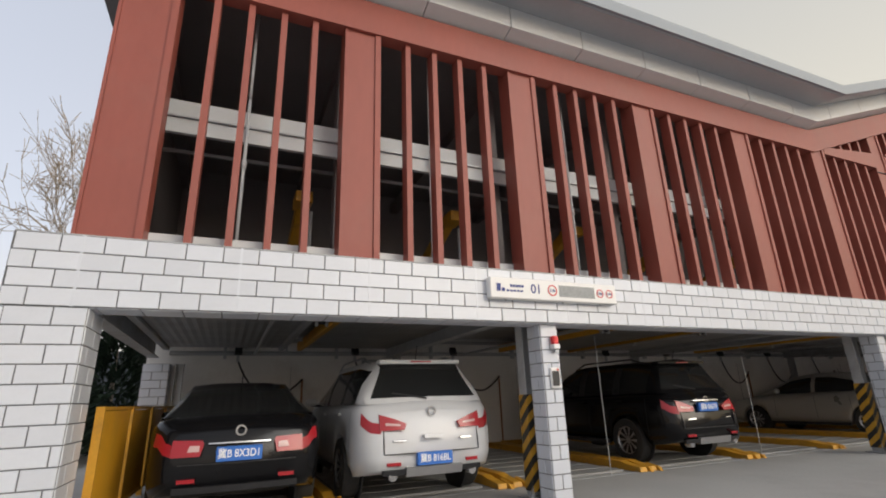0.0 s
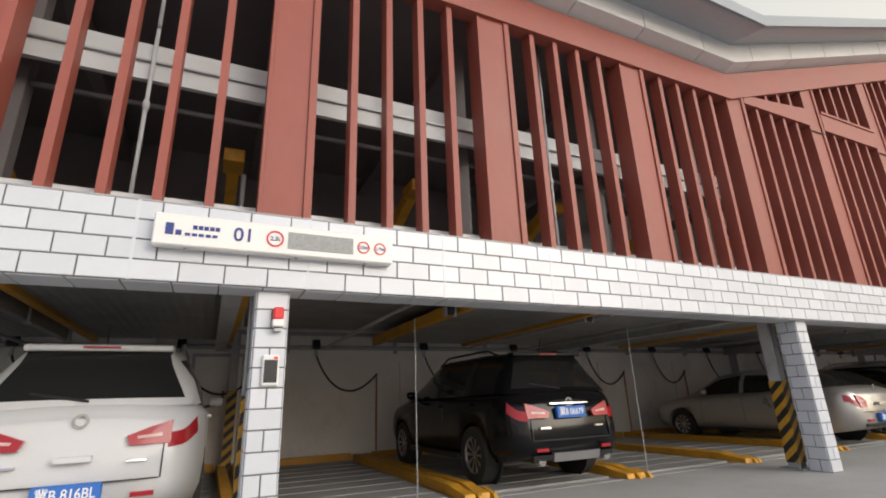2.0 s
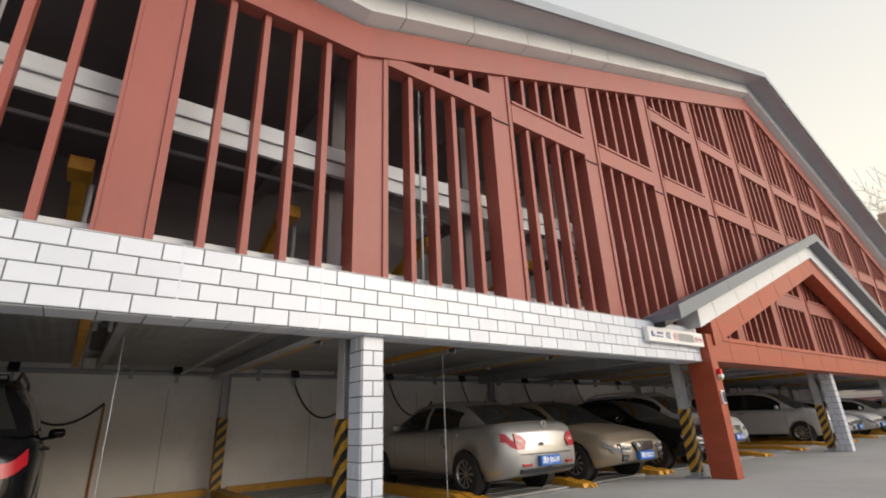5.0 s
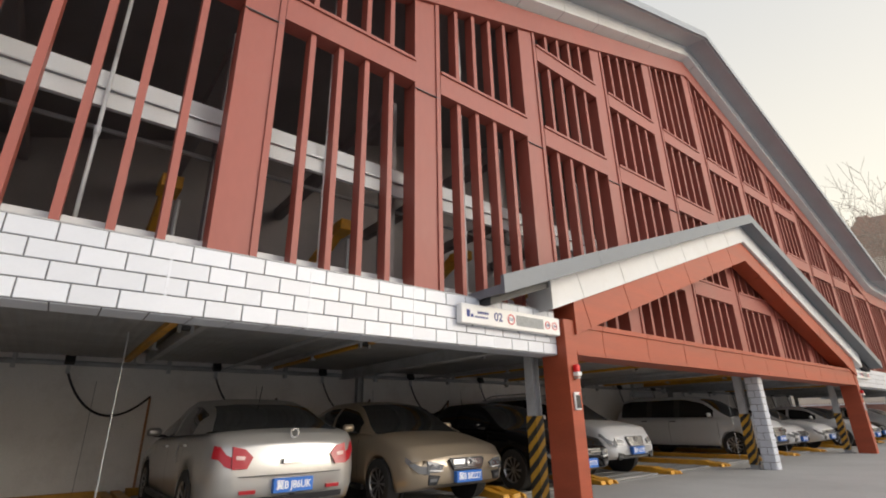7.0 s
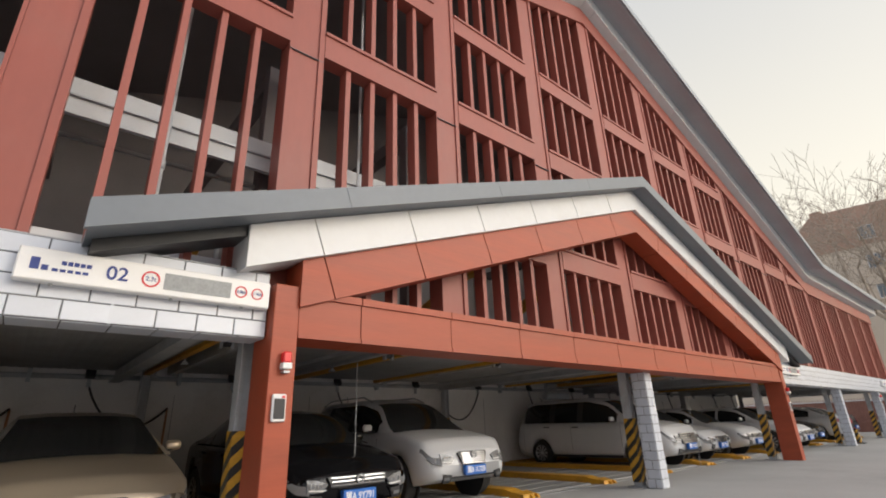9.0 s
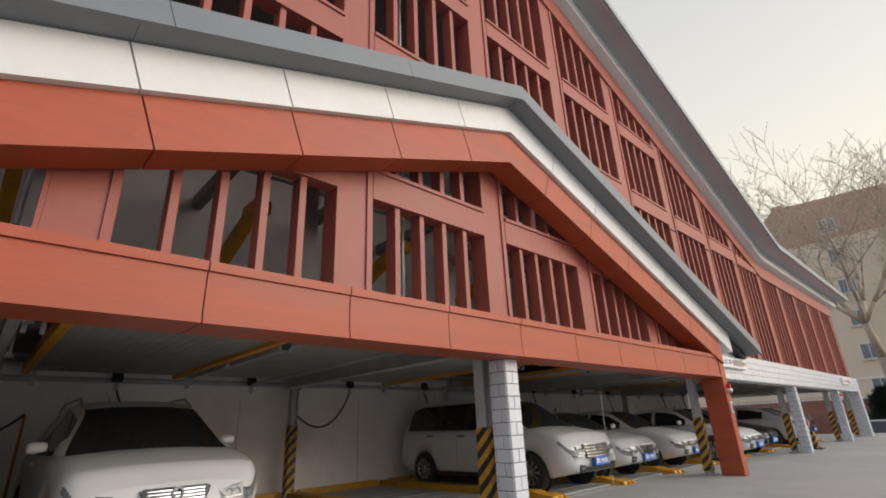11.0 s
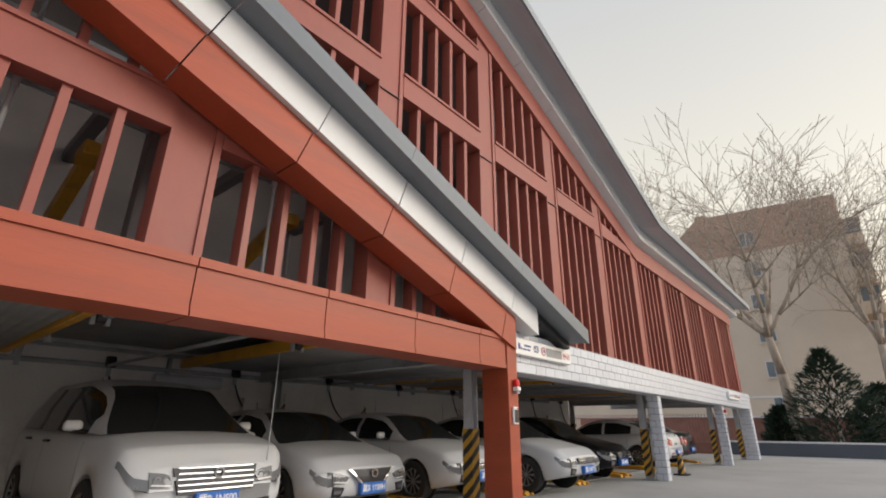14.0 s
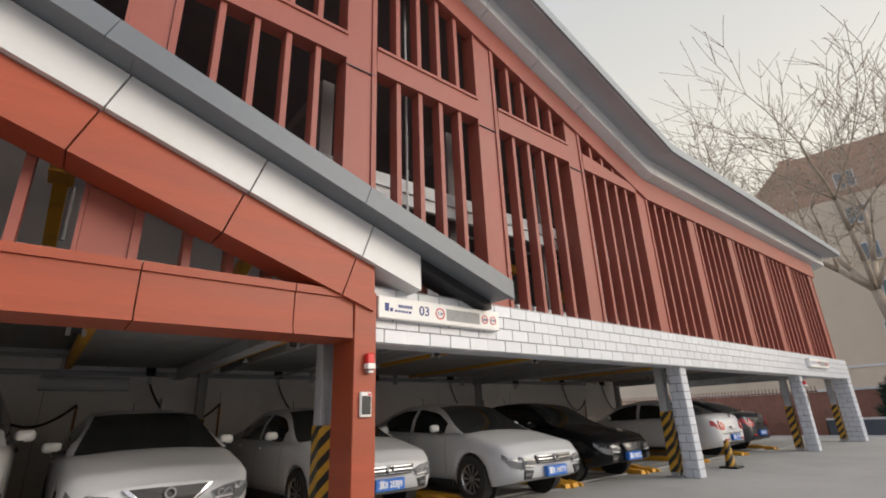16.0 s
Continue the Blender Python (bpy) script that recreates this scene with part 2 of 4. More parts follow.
def sweep(bm, poly, stations):
    """Sweeps the (y, z) outline along x; each station is x and how far the outline is lifted."""
    rings = [[bm.verts.new((x, y, z + dz)) for y, z in poly] for x, dz in stations]
    n = len(poly)
    for a, b in zip(rings, rings[1:]):
        for k in range(n):
            bm.faces.new((a[k], a[(k + 1) % n], b[(k + 1) % n], b[k]))
    bm.faces.new(rings[0][::-1])
    bm.faces.new(rings[-1])


def prism(bm, pts, axis, a0, a1):
    """Extrudes a closed outline of pairs along an axis."""
    def at(p, a):
        return {"x": (a, p[0], p[1]), "y": (p[0], a, p[1]), "z": (p[0], p[1], a)}[axis]
    lo = [bm.verts.new(at(p, a0)) for p in pts]
    hi = [bm.verts.new(at(p, a1)) for p in pts]
    n = len(pts)
    for k in range(n):
        bm.faces.new((lo[k], lo[(k + 1) % n], hi[(k + 1) % n], hi[k]))
    bm.faces.new(lo[::-1])
    bm.faces.new(hi)


def mesh_of(bm, name, mat, bevel=0.0, smooth=False):
    bmesh.ops.recalc_face_normals(bm, faces=bm.faces)
    if bevel:
        bmesh.ops.bevel(bm, geom=bm.edges[:], offset=bevel, segments=1, affect="EDGES", clamp_overlap=True)
    me = bpy.data.meshes.new(name)
    bm.to_mesh(me)
    bm.free()
    me.materials.append(mat)
    if smooth:
        for p in me.polygons:
            p.use_smooth = True
    return me


def part(name, bm, mat, parent=None, label="", bevel=0.0, smooth=False):
    ob = new(name, mesh_of(bm, name, mat, bevel, smooth))
    if parent:
        ob.parent = parent
    if label:
        tagged(ob, label)
    return ob


def boxes(name, mat, parent, *bs, bevel=0.0, label=""):
    bm = bmesh.new()
    for b in bs:
        box(bm, *b)
    return part(name, bm, mat, parent, label, bevel)


def thing(name, label, category, at=(0, 0, 0), group="", kind=""):
    ob = new(name)
    ob.location = at
    ob.empty_display_size = 0.2
    return tagged(ob, label, category, group, kind)


def pipe(name, pts, r, mat, parent=None, label=""):
    cu = bpy.data.curves.new(name, "CURVE")
    cu.dimensions = "3D"
    sp = cu.splines.new("POLY")
    sp.points.add(len(pts) - 1)
    for p, c in zip(sp.points, pts):
        p.co = (*c, 1)
    cu.bevel_depth, cu.bevel_resolution = r, 2
    tmp = bpy.data.objects.new(name, cu)
    me = bpy.data.meshes.new_from_object(tmp)
    bpy.data.objects.remove(tmp)
    me.materials.clear()
    me.materials.append(mat)
    ob = new(name, me)
    if parent:
        ob.parent = parent
    if label:
        tagged(ob, label)
    return ob


def text(name, body, size, mat, parent, m, wide=1.0):
    cu = bpy.data.curves.new(name, "FONT")
    cu.body, cu.size, cu.align_x, cu.align_y = body, size, "CENTER", "CENTER"
    cu.extrude = 0.0015
    cu.offset = size * 0.012
    tmp = bpy.data.objects.new(name, cu)
    me = bpy.data.meshes.new_from_object(tmp)
    bpy.data.objects.remove(tmp)
    me.materials.clear()
    me.materials.append(mat)
    for v in me.vertices:
        v.co.x *= wide
    ob = new(name, me)
    ob.parent = parent
    ob.matrix_basis = m
    return ob


FACE = pose(0, 0, 0, 90, 0, 0)   # turns lettering to face the forecourt


# ---- plan ----
BEAM0, BEAM1 = 2.03, 2.66          # white tiled beam
APEX, RUN, SLOPE = 26.7, 14.75, 0.345   # great gable
COL = [2.43 * k - 0.28 for k in range(23)]  # left edges of the upper columns
COLW = 0.47
PILLARS = [4.88, 12.2, 26.74, 41.43, 48.65]  # right edges of the tiled pillars


def rise(x):
    return SLOPE * max(0.0, RUN - abs(x - APEX))


# ---- ground ----
bm = bmesh.new()
box(bm, -150, 400, -200, 250, -0.3, 0.0)
tagged(part("ground", bm, CONC), "pale grey worn concrete forecourt and ground", "ground", kind="structure")
bm = bmesh.new()
box(bm, -0.6, 53.6, 1.35, 1.40, -0.02, 0.006)
tagged(part("trim", bm, STEELP), "thin grey steel threshold strip set in concrete", "trim", kind="structure")

# ---- back wall and inner shell ----
BACK = 6.5
boxes("wall_back", PLASTER, None, (-0.4, 49.0, BACK, BACK + 0.2, 0, 2.75))
tagged(bpy.data.objects["wall_back"], "off-white plastered rear wall with stains", "wall", kind="structure")
bm = bmesh.new()
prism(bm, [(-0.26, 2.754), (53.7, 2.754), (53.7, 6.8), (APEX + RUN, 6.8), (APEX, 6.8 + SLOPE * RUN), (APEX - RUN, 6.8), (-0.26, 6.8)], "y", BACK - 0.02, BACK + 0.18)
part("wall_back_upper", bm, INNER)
tagged(bpy.data.objects["wall_back_upper"], "metal cladding behind upper deck, dark grey to deepen the shade", "wall", kind="structure")
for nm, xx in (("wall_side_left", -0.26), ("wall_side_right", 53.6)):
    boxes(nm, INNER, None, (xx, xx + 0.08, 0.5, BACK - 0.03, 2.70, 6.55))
    tagged(bpy.data.objects[nm], "metal side wall of the upper deck, darkened to deepen the shade", "wall", kind="structure")

# ---- roof ----
xs_roof = [-0.8, APEX - RUN, APEX, APEX + RUN, 55.0]
st = [(x, rise(x)) for x in xs_roof]


def roof_band(name, poly, mat, label, cat, stations=None, kind="structure"):
    bm = bmesh.new()
    sweep(bm, poly, stations or st)
    return tagged(part(name, bm, mat), label, cat, kind=kind)


roof_band("roof", [(-0.55, 6.72), (-0.52, 6.70), (-0.02, 6.80), (7.6, 8.4), (7.6, 8.55), (-0.05, 6.95), (-0.5, 6.90)], GREY, "blue-grey metal roof with a gable", "roof")
roof_band("roof_edge", [(-0.60, 6.70), (-0.556, 6.70), (-0.556, 6.91), (-0.60, 6.91)], RIM, "light grey metal roof edge band", "trim")
roof_band("ceiling", [(0.41, 6.36), (6.48, 6.36), (6.48, 6.42), (0.41, 6.42)], INNER, "inner roof lining over the upper deck, darkened to deepen the shade", "ceiling")
roof_band("top_rail", [(0.20, 5.84), (0.40, 5.84), (0.40, 6.34), (0.20, 6.34)], RED, "red-brown metal top rail under the eaves", "trim", [(-0.28, 0)] + st[1:4] + [(53.9, 0)])
# white fascia and soffit in panels with open joints
fascia = thing("eaves_fascia", "off-white metal eaves fascia in jointed panels", "fascia", kind="structure")
n_pan = 42
edges = sorted(set([round(-0.75 + (55.0 + 0.7) * k / n_pan, 3) for k in range(n_pan + 1)] + [APEX]))
for a, b in zip(edges, edges[1:]):
    s_ = [(a + 0.008, rise(a + 0.008))] + [(k, rise(k)) for k in (APEX - RUN, APEX + RUN) if a + 0.01 < k < b - 0.01] + [(b - 0.008, rise(b - 0.008))]
    bm = bmesh.new()
    sweep(bm, [(0.38, 6.345), (0.0, 6.44), (0.0, 6.80), (0.04, 6.80), (0.04, 6.48), (0.38, 6.385)], s_)
    part("panel", bm, WHITE, fascia)

# ---- upper columns, slats, girders ----
screen = thing("slat_screen", "red-brown metal columns and slats over the upper deck", "screen", kind="structure")
FY = 0.24


def column(x, w, z1l, z1r):
    bm = bmesh.new()
    def post(x0, x1, y0, y1):
        t0 = z1l + (z1r - z1l) * (x0 - x) / w
        t1 = z1l + (z1r - z1l) * (x1 - x) / w
        v = box(bm, x0, x1, y0, y1, BEAM1 - 0.1, 6)
        for q in v[4:]:
            q.co.z = t0 if abs(q.co.x - x0) < 1e-5 else t1
    post(x + 0.035, x + w - 0.075, FY + 0.012, FY + 0.30)
    part("column", bm, RED, screen)
    bm = bmesh.new()
    post(x, x + 0.033, FY, FY + 0.28)
    part("flange", bm, RED, screen)
    bm = bmesh.new()
    post(x + w - 0.073, x + w, FY - 0.012, FY + 0.28)
    part("flange", bm, RED, screen)


for k, x in enumerate(COL):
    w = COLW
    if k == 0:
        x, w = -0.30, 0.57
    column(x, w, 6.35 + rise(x), 6.35 + rise(x + w))
    if 5 < k < 17:
        boxes("panel_joint", GROUT, screen, (x + 0.002, x + w - 0.002, FY - 0.016, FY + 0.02, 5.775, 5.783))
G1, G2 = (5.87, 6.24), (7.80, 8.13)
for k in range(22):
    a = COL[k] + COLW if k else 0.27
    b = COL[k + 1]
    n = 4
    for j in range(n):
        c = a + (b - a) * (j + 1) / (n + 1)
        c0, c1 = c - 0.036, c + 0.036
        bm = bmesh.new()
        v = box(bm, c0, c1, FY + 0.02, FY + 0.20, BEAM1 - 0.08, 6)
        for q in v[4:]:
            q.co.z = 5.9 + rise(q.co.x)
        part("slat", bm, RED, screen)
    top_in = min(rise(a), rise(b)) + 5.84
    for z0, z1 in (G1, G2):
        hi = max(rise(a), rise(b)) + 5.84
        if hi < z0 + 0.25 or abs(rise(a) + rise(b)) < 1e-6:
            continue
        bm = bmesh.new()
        t_a, t_b = min(z1, rise(a) + 5.9), min(z1, rise(b) + 5.9)
        if min(t_a, t_b) > z0 + 0.02:
            v = box(bm, a + 0.003, b - 0.003, FY - 0.02, FY + 0.20, z0, z1)
            for q in v[4:]:
                q.co.z = t_a if q.co.x < (a + b) / 2 else t_b
            part("girder", bm, RED, screen)
            if min(t_a, t_b) >= z1 - 1e-6:
                boxes("girder_cap", RED, screen, (a + 0.003, b - 0.003, FY - 0.045, FY + 0.20, z1 + 0.002, z1 + 0.05))
        else:
            bm.free()

# ---- upper deck interior ----
deck = thing("upper_deck_rails", "white coated steel rails of the upper parking deck", "rail", kind="structure")
boxes("rail", RAILW, deck, (0.0, 53.5, 0.86, 0.92, 4.28, 4.47))
boxes("rail", RAILW, deck, (0.0, 53.5, 0.96, 1.02, 4.50, 4.77))
boxes("rail_lip", STEEL, deck, (0.0, 53.5, 0.82, 1.0, 4.474, 4.49))
for a, b, z1 in ((0.0, 19.1, 2.90), (19.12, 34.0, 2.72), (34.02, 53.5, 2.90)):
    boxes("kick_plate", RAILW, deck, (a, b, 0.50, 0.53, 2.365, z1))
boxes("tube", STEEL, deck, (0.0, 53.5, 1.30, 1.34, 4.24, 4.28))
boxes("floor_upper", DARK, None, (-0.4, 53.5, 0.55, 6.47, 2.62, 2.68))
tagged(bpy.data.objects["floor_upper"], "dark steel deck of the upper parking level", "floor", kind="structure")
for k in range(22):
    xm = COL[k] + COLW + 0.9
    bm = bmesh.new()
    bar(bm, (xm, 0.8, 2.685), (xm, 0.8, 4.9), 0.02)
    bar(bm, (xm, 0.8, 4.85), (xm, 0.8, 6.36 + rise(xm)), 0.02)
    bar(bm, (xm, 0.8, 3.9), (xm, 0.8, 4.0), 0.03)
    o = part("hanging_rod", bm, RAILW, None, smooth=True)
    tagged(o, "thin galvanised hanging rod with a turnbuckle", "rod", "hanging rods of the upper deck")
random.seed(5)
for k in range(22):
    xb = COL[k] + 2.2
    arm = thing("lifting_arm", "yellow slanted lifting arm of a car platform", "lift arm", (xb, 0, 0), "lifting arms")
    bm = bmesh.new()
    prism(bm, [(1.9, 4.0), (2.15, 4.1), (5.4, 2.95), (5.2, 2.69)], "x", -0.07, 0.07)
    part("arm", bm, YEL, arm)
    bm = bmesh.new()
    box(bm, -0.12, 0.12, 1.7, 2.1, 3.95, 4.12)
    part("bracket", bm, YEL, arm, bevel=0.01)
    bm = bmesh.new()
    bar(bm, (0.13, 1.95, 3.25), (0.13, 1.95, 3.9), 0.03)
    part("rod", bm, STEEL, arm)
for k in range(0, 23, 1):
    fr = thing("inner_frame", "steel portal frame inside the upper deck, darkened to deepen the shade", "frame", (COL[k] + 0.2, 0, 0), "inner frames")
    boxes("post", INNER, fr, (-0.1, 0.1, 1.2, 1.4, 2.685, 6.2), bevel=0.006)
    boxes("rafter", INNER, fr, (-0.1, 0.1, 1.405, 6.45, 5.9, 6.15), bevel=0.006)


# ---- tiled beams and pillars ----
tile_cache = {}


def tile_mesh(w, h, d):
    key = (round(w, 3), round(h, 3), d)
    if key not in tile_cache:
        bm = bmesh.new()
        g = 0.0045
        x0, x1, z0, z1 = g, w - g, g, h - g
        f = [bm.verts.new(p) for p in ((x0, 0, z0), (x1, 0, z0), (x1, 0, z1), (x0, 0, z1))]
        e = 0.004
        t = [bm.verts.new(p) for p in ((x0 + e, -d, z0 + e), (x1 - e, -d, z0 + e), (x1 - e, -d, z1 - e), (x0 + e, -d, z1 - e))]
        bm.faces.new(t)
        for k in range(4):
            bm.faces.new((f[k], f[(k + 1) % 4], t[(k + 1) % 4], t[k]))
        tile_cache[key] = mesh_of(bm, "tile", TILE)
    return tile_cache[key]


def tile_at(parent, x, y, z, w, h, turn=0, tilt=0):
    o = new("tile", tile_mesh(w, h, 0.008))
    o.parent = parent
    o.matrix_basis = pose(x, y, z, tilt, 0, turn)
    return o


CH = (BEAM1 - BEAM0) / 4
PITCH = 1.283                      # between the expansion joints


def course(parent, x0, x1, y, z, off, turn=0, tw=0.33, h=CH, at=None, skip=0.02):
    """One course of tiles along x (turn 0) or along y (turn 90 or -90)."""
    a = x0 - off
    while a < x1 - 1e-6:
        s, e = max(a, x0), min(a + tw, x1)
        if e - s > skip:
            if turn == 0:
                tile_at(parent, s, y, z, e - s, h)
            elif turn == 90:
                tile_at(parent, y, s, z, e - s, h, 90)
            else:
                tile_at(parent, y, e, z, e - s, h, -90)
        a += tw


def tiled_beam(nm, x0, x1):
    o = boxes(nm, GROUT, None, (x0, x1, 0.0, 0.36, BEAM0, BEAM1))
    tagged(o, "long beam clad in white brick-shaped tiles", "beam", kind="structure")
    for r in range(4):
        course(o, x0, x1, 0.0, BEAM0 + r * CH, (x0 - 1.16 + (PITCH / 8 if r % 2 else 0.0)) % (PITCH / 4), 0, PITCH / 4)
    # soffit strip of tiles and expansion joints
    a = x0
    while a < x1:
        t = new("soffit_tile", tile_mesh(min(0.33, x1 - a), 0.34, 0.008))
        t.parent = o
        t.matrix_basis = pose(a, 0.35, BEAM0, 90, 0, 0)
        a += 0.33
    k = 1.149 + PITCH * math.ceil((x0 - 1.0) / PITCH)
    while k < x1:
        boxes("expansion_joint", TILE, o, (k, k + 0.022, -0.0105, 0.0, BEAM0, BEAM1))
        k += PITCH
    boxes("edge_strip", STEELP, o, (x0, x1, 0.0, 0.37, BEAM1 + 0.001, BEAM1 + 0.012))
    return o


def pillar(xr, w=0.25, d=0.28, y0=0.10):
    x0 = xr - w
    o = boxes("tiled_pillar", GROUT, None, (x0, xr, y0, y0 + d, 0, BEAM0 - 0.004))
    tagged(o, "square pillar clad in white brick-shaped tiles", "pillar", "tiled pillars", "structure")
    n = 13
    h = (BEAM0 - 0.005) / n
    for r in range(n):
        off = 0.16 if r % 2 else 0.0
        tw = 0.25 if w < 0.3 else 0.33
        course(o, x0, xr, y0, r * h, tw / 2 if r % 2 else 0, 0, tw, h)
        course(o, y0, y0 + d, xr, r * h, 0.0 if r % 2 else tw / 2, 90, tw, h)
        course(o, y0, y0 + d, x0, r * h, 0.0 if r % 2 else tw / 2, -90, tw, h)
    return o


def steel_post(x, y, z1, h_st=1.2, group="striped steel posts"):
    p = thing("steel_post", "grey steel post with black and yellow hazard stripes", "post", (x, y, 0), group)
    boxes("shaft", STEELP, p, (-0.065, 0.065, -0.012, 0.012, 0.02, z1), (-0.075, -0.06, -0.08, 0.08, 0.02, z1), (0.06, 0.075, -0.08, 0.08, 0.02, z1))
    boxes("hazard_sleeve", HAZ, p, (-0.085, 0.085, -0.09, 0.09, 0.09, h_st), label="black and yellow striped sleeve")
    boxes("base_plate", STEEL, p, (-0.16, 0.16, -0.16, 0.16, 0, 0.025))
    for sx in (-1, 1):
        bm = bmesh.new()
        prism(bm, [(sx * 0.10, 0.02), (sx * 0.155, 0.02), (sx * 0.10, 0.16)], "y", -0.11, -0.10)
        part("gusset", bm, STEEL, p)
    return p


tiled_beam("tiled_beam_left", -0.615, 19.1)
tiled_beam("tiled_beam_right", 34.02, 53.6)
for xr in PILLARS:
    pillar(xr)
    steel_post(xr - 0.20, 0.56, 2.6)
    steel_post(xr - 0.15, 6.1, 2.6, 1.40, "rear steel posts")
pillar(0.0, 0.57, 0.55, 0.004)
pillar(53.55, 0.45, 0.45, 0.004)
pillar(0.05, 0.45, 0.45, 6.2)
for xr in (19.34, 33.98):
    steel_post(xr - 0.20, 0.56, 2.6)
    steel_post(xr - 0.15, 6.1, 2.6, 1.40, "rear steel posts")
steel_post(53.0, 0.55, 2.6)
steel_post(0.25, 6.0, 2.0)

# cross beams and rear pipes of the lower deck
for xr in [0.2] + sorted(PILLARS + [19.1, 33.75]) + [53.1]:
    bm = bmesh.new()
    for z0, z1, hw in ((2.12, 2.135, 0.09), (2.135, 2.395, 0.012), (2.395, 2.41, 0.09)):
        box(bm, xr - 0.42 - hw, xr - 0.42 + hw, 0.66, 6.0, z0, z1)
    tagged(part("cross_beam", bm, STEELP), "grey steel cross beam under the upper deck", "beam", "cross beams", "structure")
pipes = thing("wall_pipes", "grey conduit rails along the rear wall", "pipe", kind="structure")
bm = bmesh.new()
box(bm, 0, 47, 6.36, 6.46, 2.50, 2.57)
part("rail", bm, STEELP, pipes)
bm = bmesh.new()
bar(bm, (0, 6.42, 2.25), (47, 6.42, 2.25), 0.045, 12)
part("conduit", bm, STEELP, pipes)
boxes("tie_beam", RAILW, pipes, (0.0, 47.0, 6.20, 6.27, 2.58, 2.615))
for k in range(20):
    boxes("pipe_bracket", STEEL, pipes, (1.0 + 2.35 * k, 1.06 + 2.35 * k, 6.38, 6.495, 2.14, 2.50))
for k in range(16):
    boxes("wall_joint", GROUT, pipes, (2.4 + 2.9 * k, 2.406 + 2.9 * k, 6.494, 6.499, 0.0, 1.95))
boxes("wall_skirting", STEELP, pipes, (0.0, 47.0, 6.46, 6.498, 0.0, 0.08))
boxes("switch_box", SIGNW, pipes, (33.2, 33.75, 6.3, 6.49, 1.45, 1.8))
bm = bmesh.new()
bar(bm, (31.3, 6.3, 2.05), (32.6, 6.3, 2.05), 0.12, 14)
part("duct", bm, RAILW, pipes)
for k in range(10):
    bm = bmesh.new()
    bar(bm, (1.6 + 4.8 * k, 1.0, 2.2), (1.6 + 4.8 * k, 5.9, 2.2), 0.03)
    part("drive_shaft", bm, STEEL, pipes)


# ---- lower bays: pallets, rails, ceiling pallets ----
BAYS = [1.05, 3.55, 6.05, 8.5, 10.95, 13.3, 15.75, 18.1, 20.6, 23.1, 25.5, 27.9, 30.3, 32.7, 35.2, 37.7, 40.2, 42.9, 45.3, 47.7]
for i, xc in enumerate(BAYS):
    pal = thing("car_pallet", "dusty steel car pallet with yellow side rails", "pallet", (xc, 0, 0), "lower car pallets")
    bm = bmesh.new()
    box(bm, -0.92, 0.92, 1.55, 6.1, 0.002, 0.03)
    plate_ = part("plate", bm, PALLET, pal)
    for k in range(9):
        boxes("tread_rib", PALLET, plate_, (-0.92, 0.92, 1.9 + 0.5 * k, 1.93 + 0.5 * k, 0.0302, 0.038))
    for sx in (-1, 1):
        bm = bmesh.new()
        prism(bm, [(1.30, 0.002), (6.2, 0.002), (6.2, 0.13), (1.75, 0.13), (1.62, 0.10), (1.32, 0.07)], "x", sx * 1.13 - 0.1, sx * 1.13 + 0.04)
        part("side_rail", bm, YEL, pal, bevel=0.006)
        bm = bmesh.new()
        prism(bm, [(1.24, 0.002), (1.56, 0.002), (1.54, 0.10), (1.28, 0.055)], "x", sx * 1.13 + 0.06, sx * 1.13 + 0.11)
        part("ramp", bm, YEL, pal)
    bm = bmesh.new()
    box(bm, -1.0, 1.0, 6.2, 6.32, 0.002, 0.14)
    part("wheel_stop", bm, YEL, pal)
    # pallet of the level above, seen from below; two bays stand open
    if i not in (2, 12):
        up = thing("upper_pallet", "corrugated steel pallet hanging under the upper deck", "pallet", (xc, 0, 0.24), "upper car pallets")
        bm = bmesh.new()
        pts = []
        for k in range(33):
            xx = -1.0 + 2.0 * k / 32
            pts.append((xx, 2.085 if k % 2 else 2.076))
        prism(bm, pts + [(1.0, 2.12), (-1.0, 2.12)], "y", 0.75, 5.9)
        part("plate", bm, DARK, up)
        for sx in (-1, 1):
            bm = bmesh.new()
            box(bm, sx * 1.06 - 0.05, sx * 1.06 + 0.05, 0.9, 5.95, 2.02, 2.20)
            part("side_beam", bm, YEL if i % 2 else STEELP, up, bevel=0.008)
        boxes("front_lip", YEL, up, (-1.0, 1.0, 0.70, 0.745, 2.02, 2.10))
        for yy in (1.3, 3.6, 5.6):
            bm = bmesh.new()
            box(bm, 1.13, 1.16, yy, yy + 0.06, 1.98, 2.36)
            box(bm, 1.10, 1.19, yy - 0.02, yy + 0.08, 1.96, 1.985)
            part("hanger", bm, STEEL, up)
    # twin drop hangers and a chain wheel at the bay's edge
    dh = thing("drop_hanger", "pair of grey steel hangers with a chain wheel", "hanger", (xc + 1.22, 1.9, 0), "drop hangers")
    boxes("strap", STEEL, dh, (-0.09, -0.05, -0.03, 0.03, 2.20, 2.62))
    boxes("strap", STEEL, dh, (0.05, 0.09, -0.03, 0.03, 2.20, 2.62))
    bm = bmesh.new()
    bar(bm, (-0.045, 0, 2.30), (0.045, 0, 2.30), 0.075, 16)
    part("chain_wheel", bm, BLACKP, dh)
    # limit switches on the rear pipe, with hoses that droop to a conduit
    sw = thing("limit_switch", "dark hooded switch on the rear pipe with a drooping hose", "switch", (xc + 0.24, 6.36, 2.26), "wall switches")
    bm = bmesh.new()
    prism(bm, [(-0.13, -0.02), (-0.05, 0.15), (0.05, 0.15), (0.06, 0.0), (-0.06, -0.06)], "x", -0.075, 0.075)
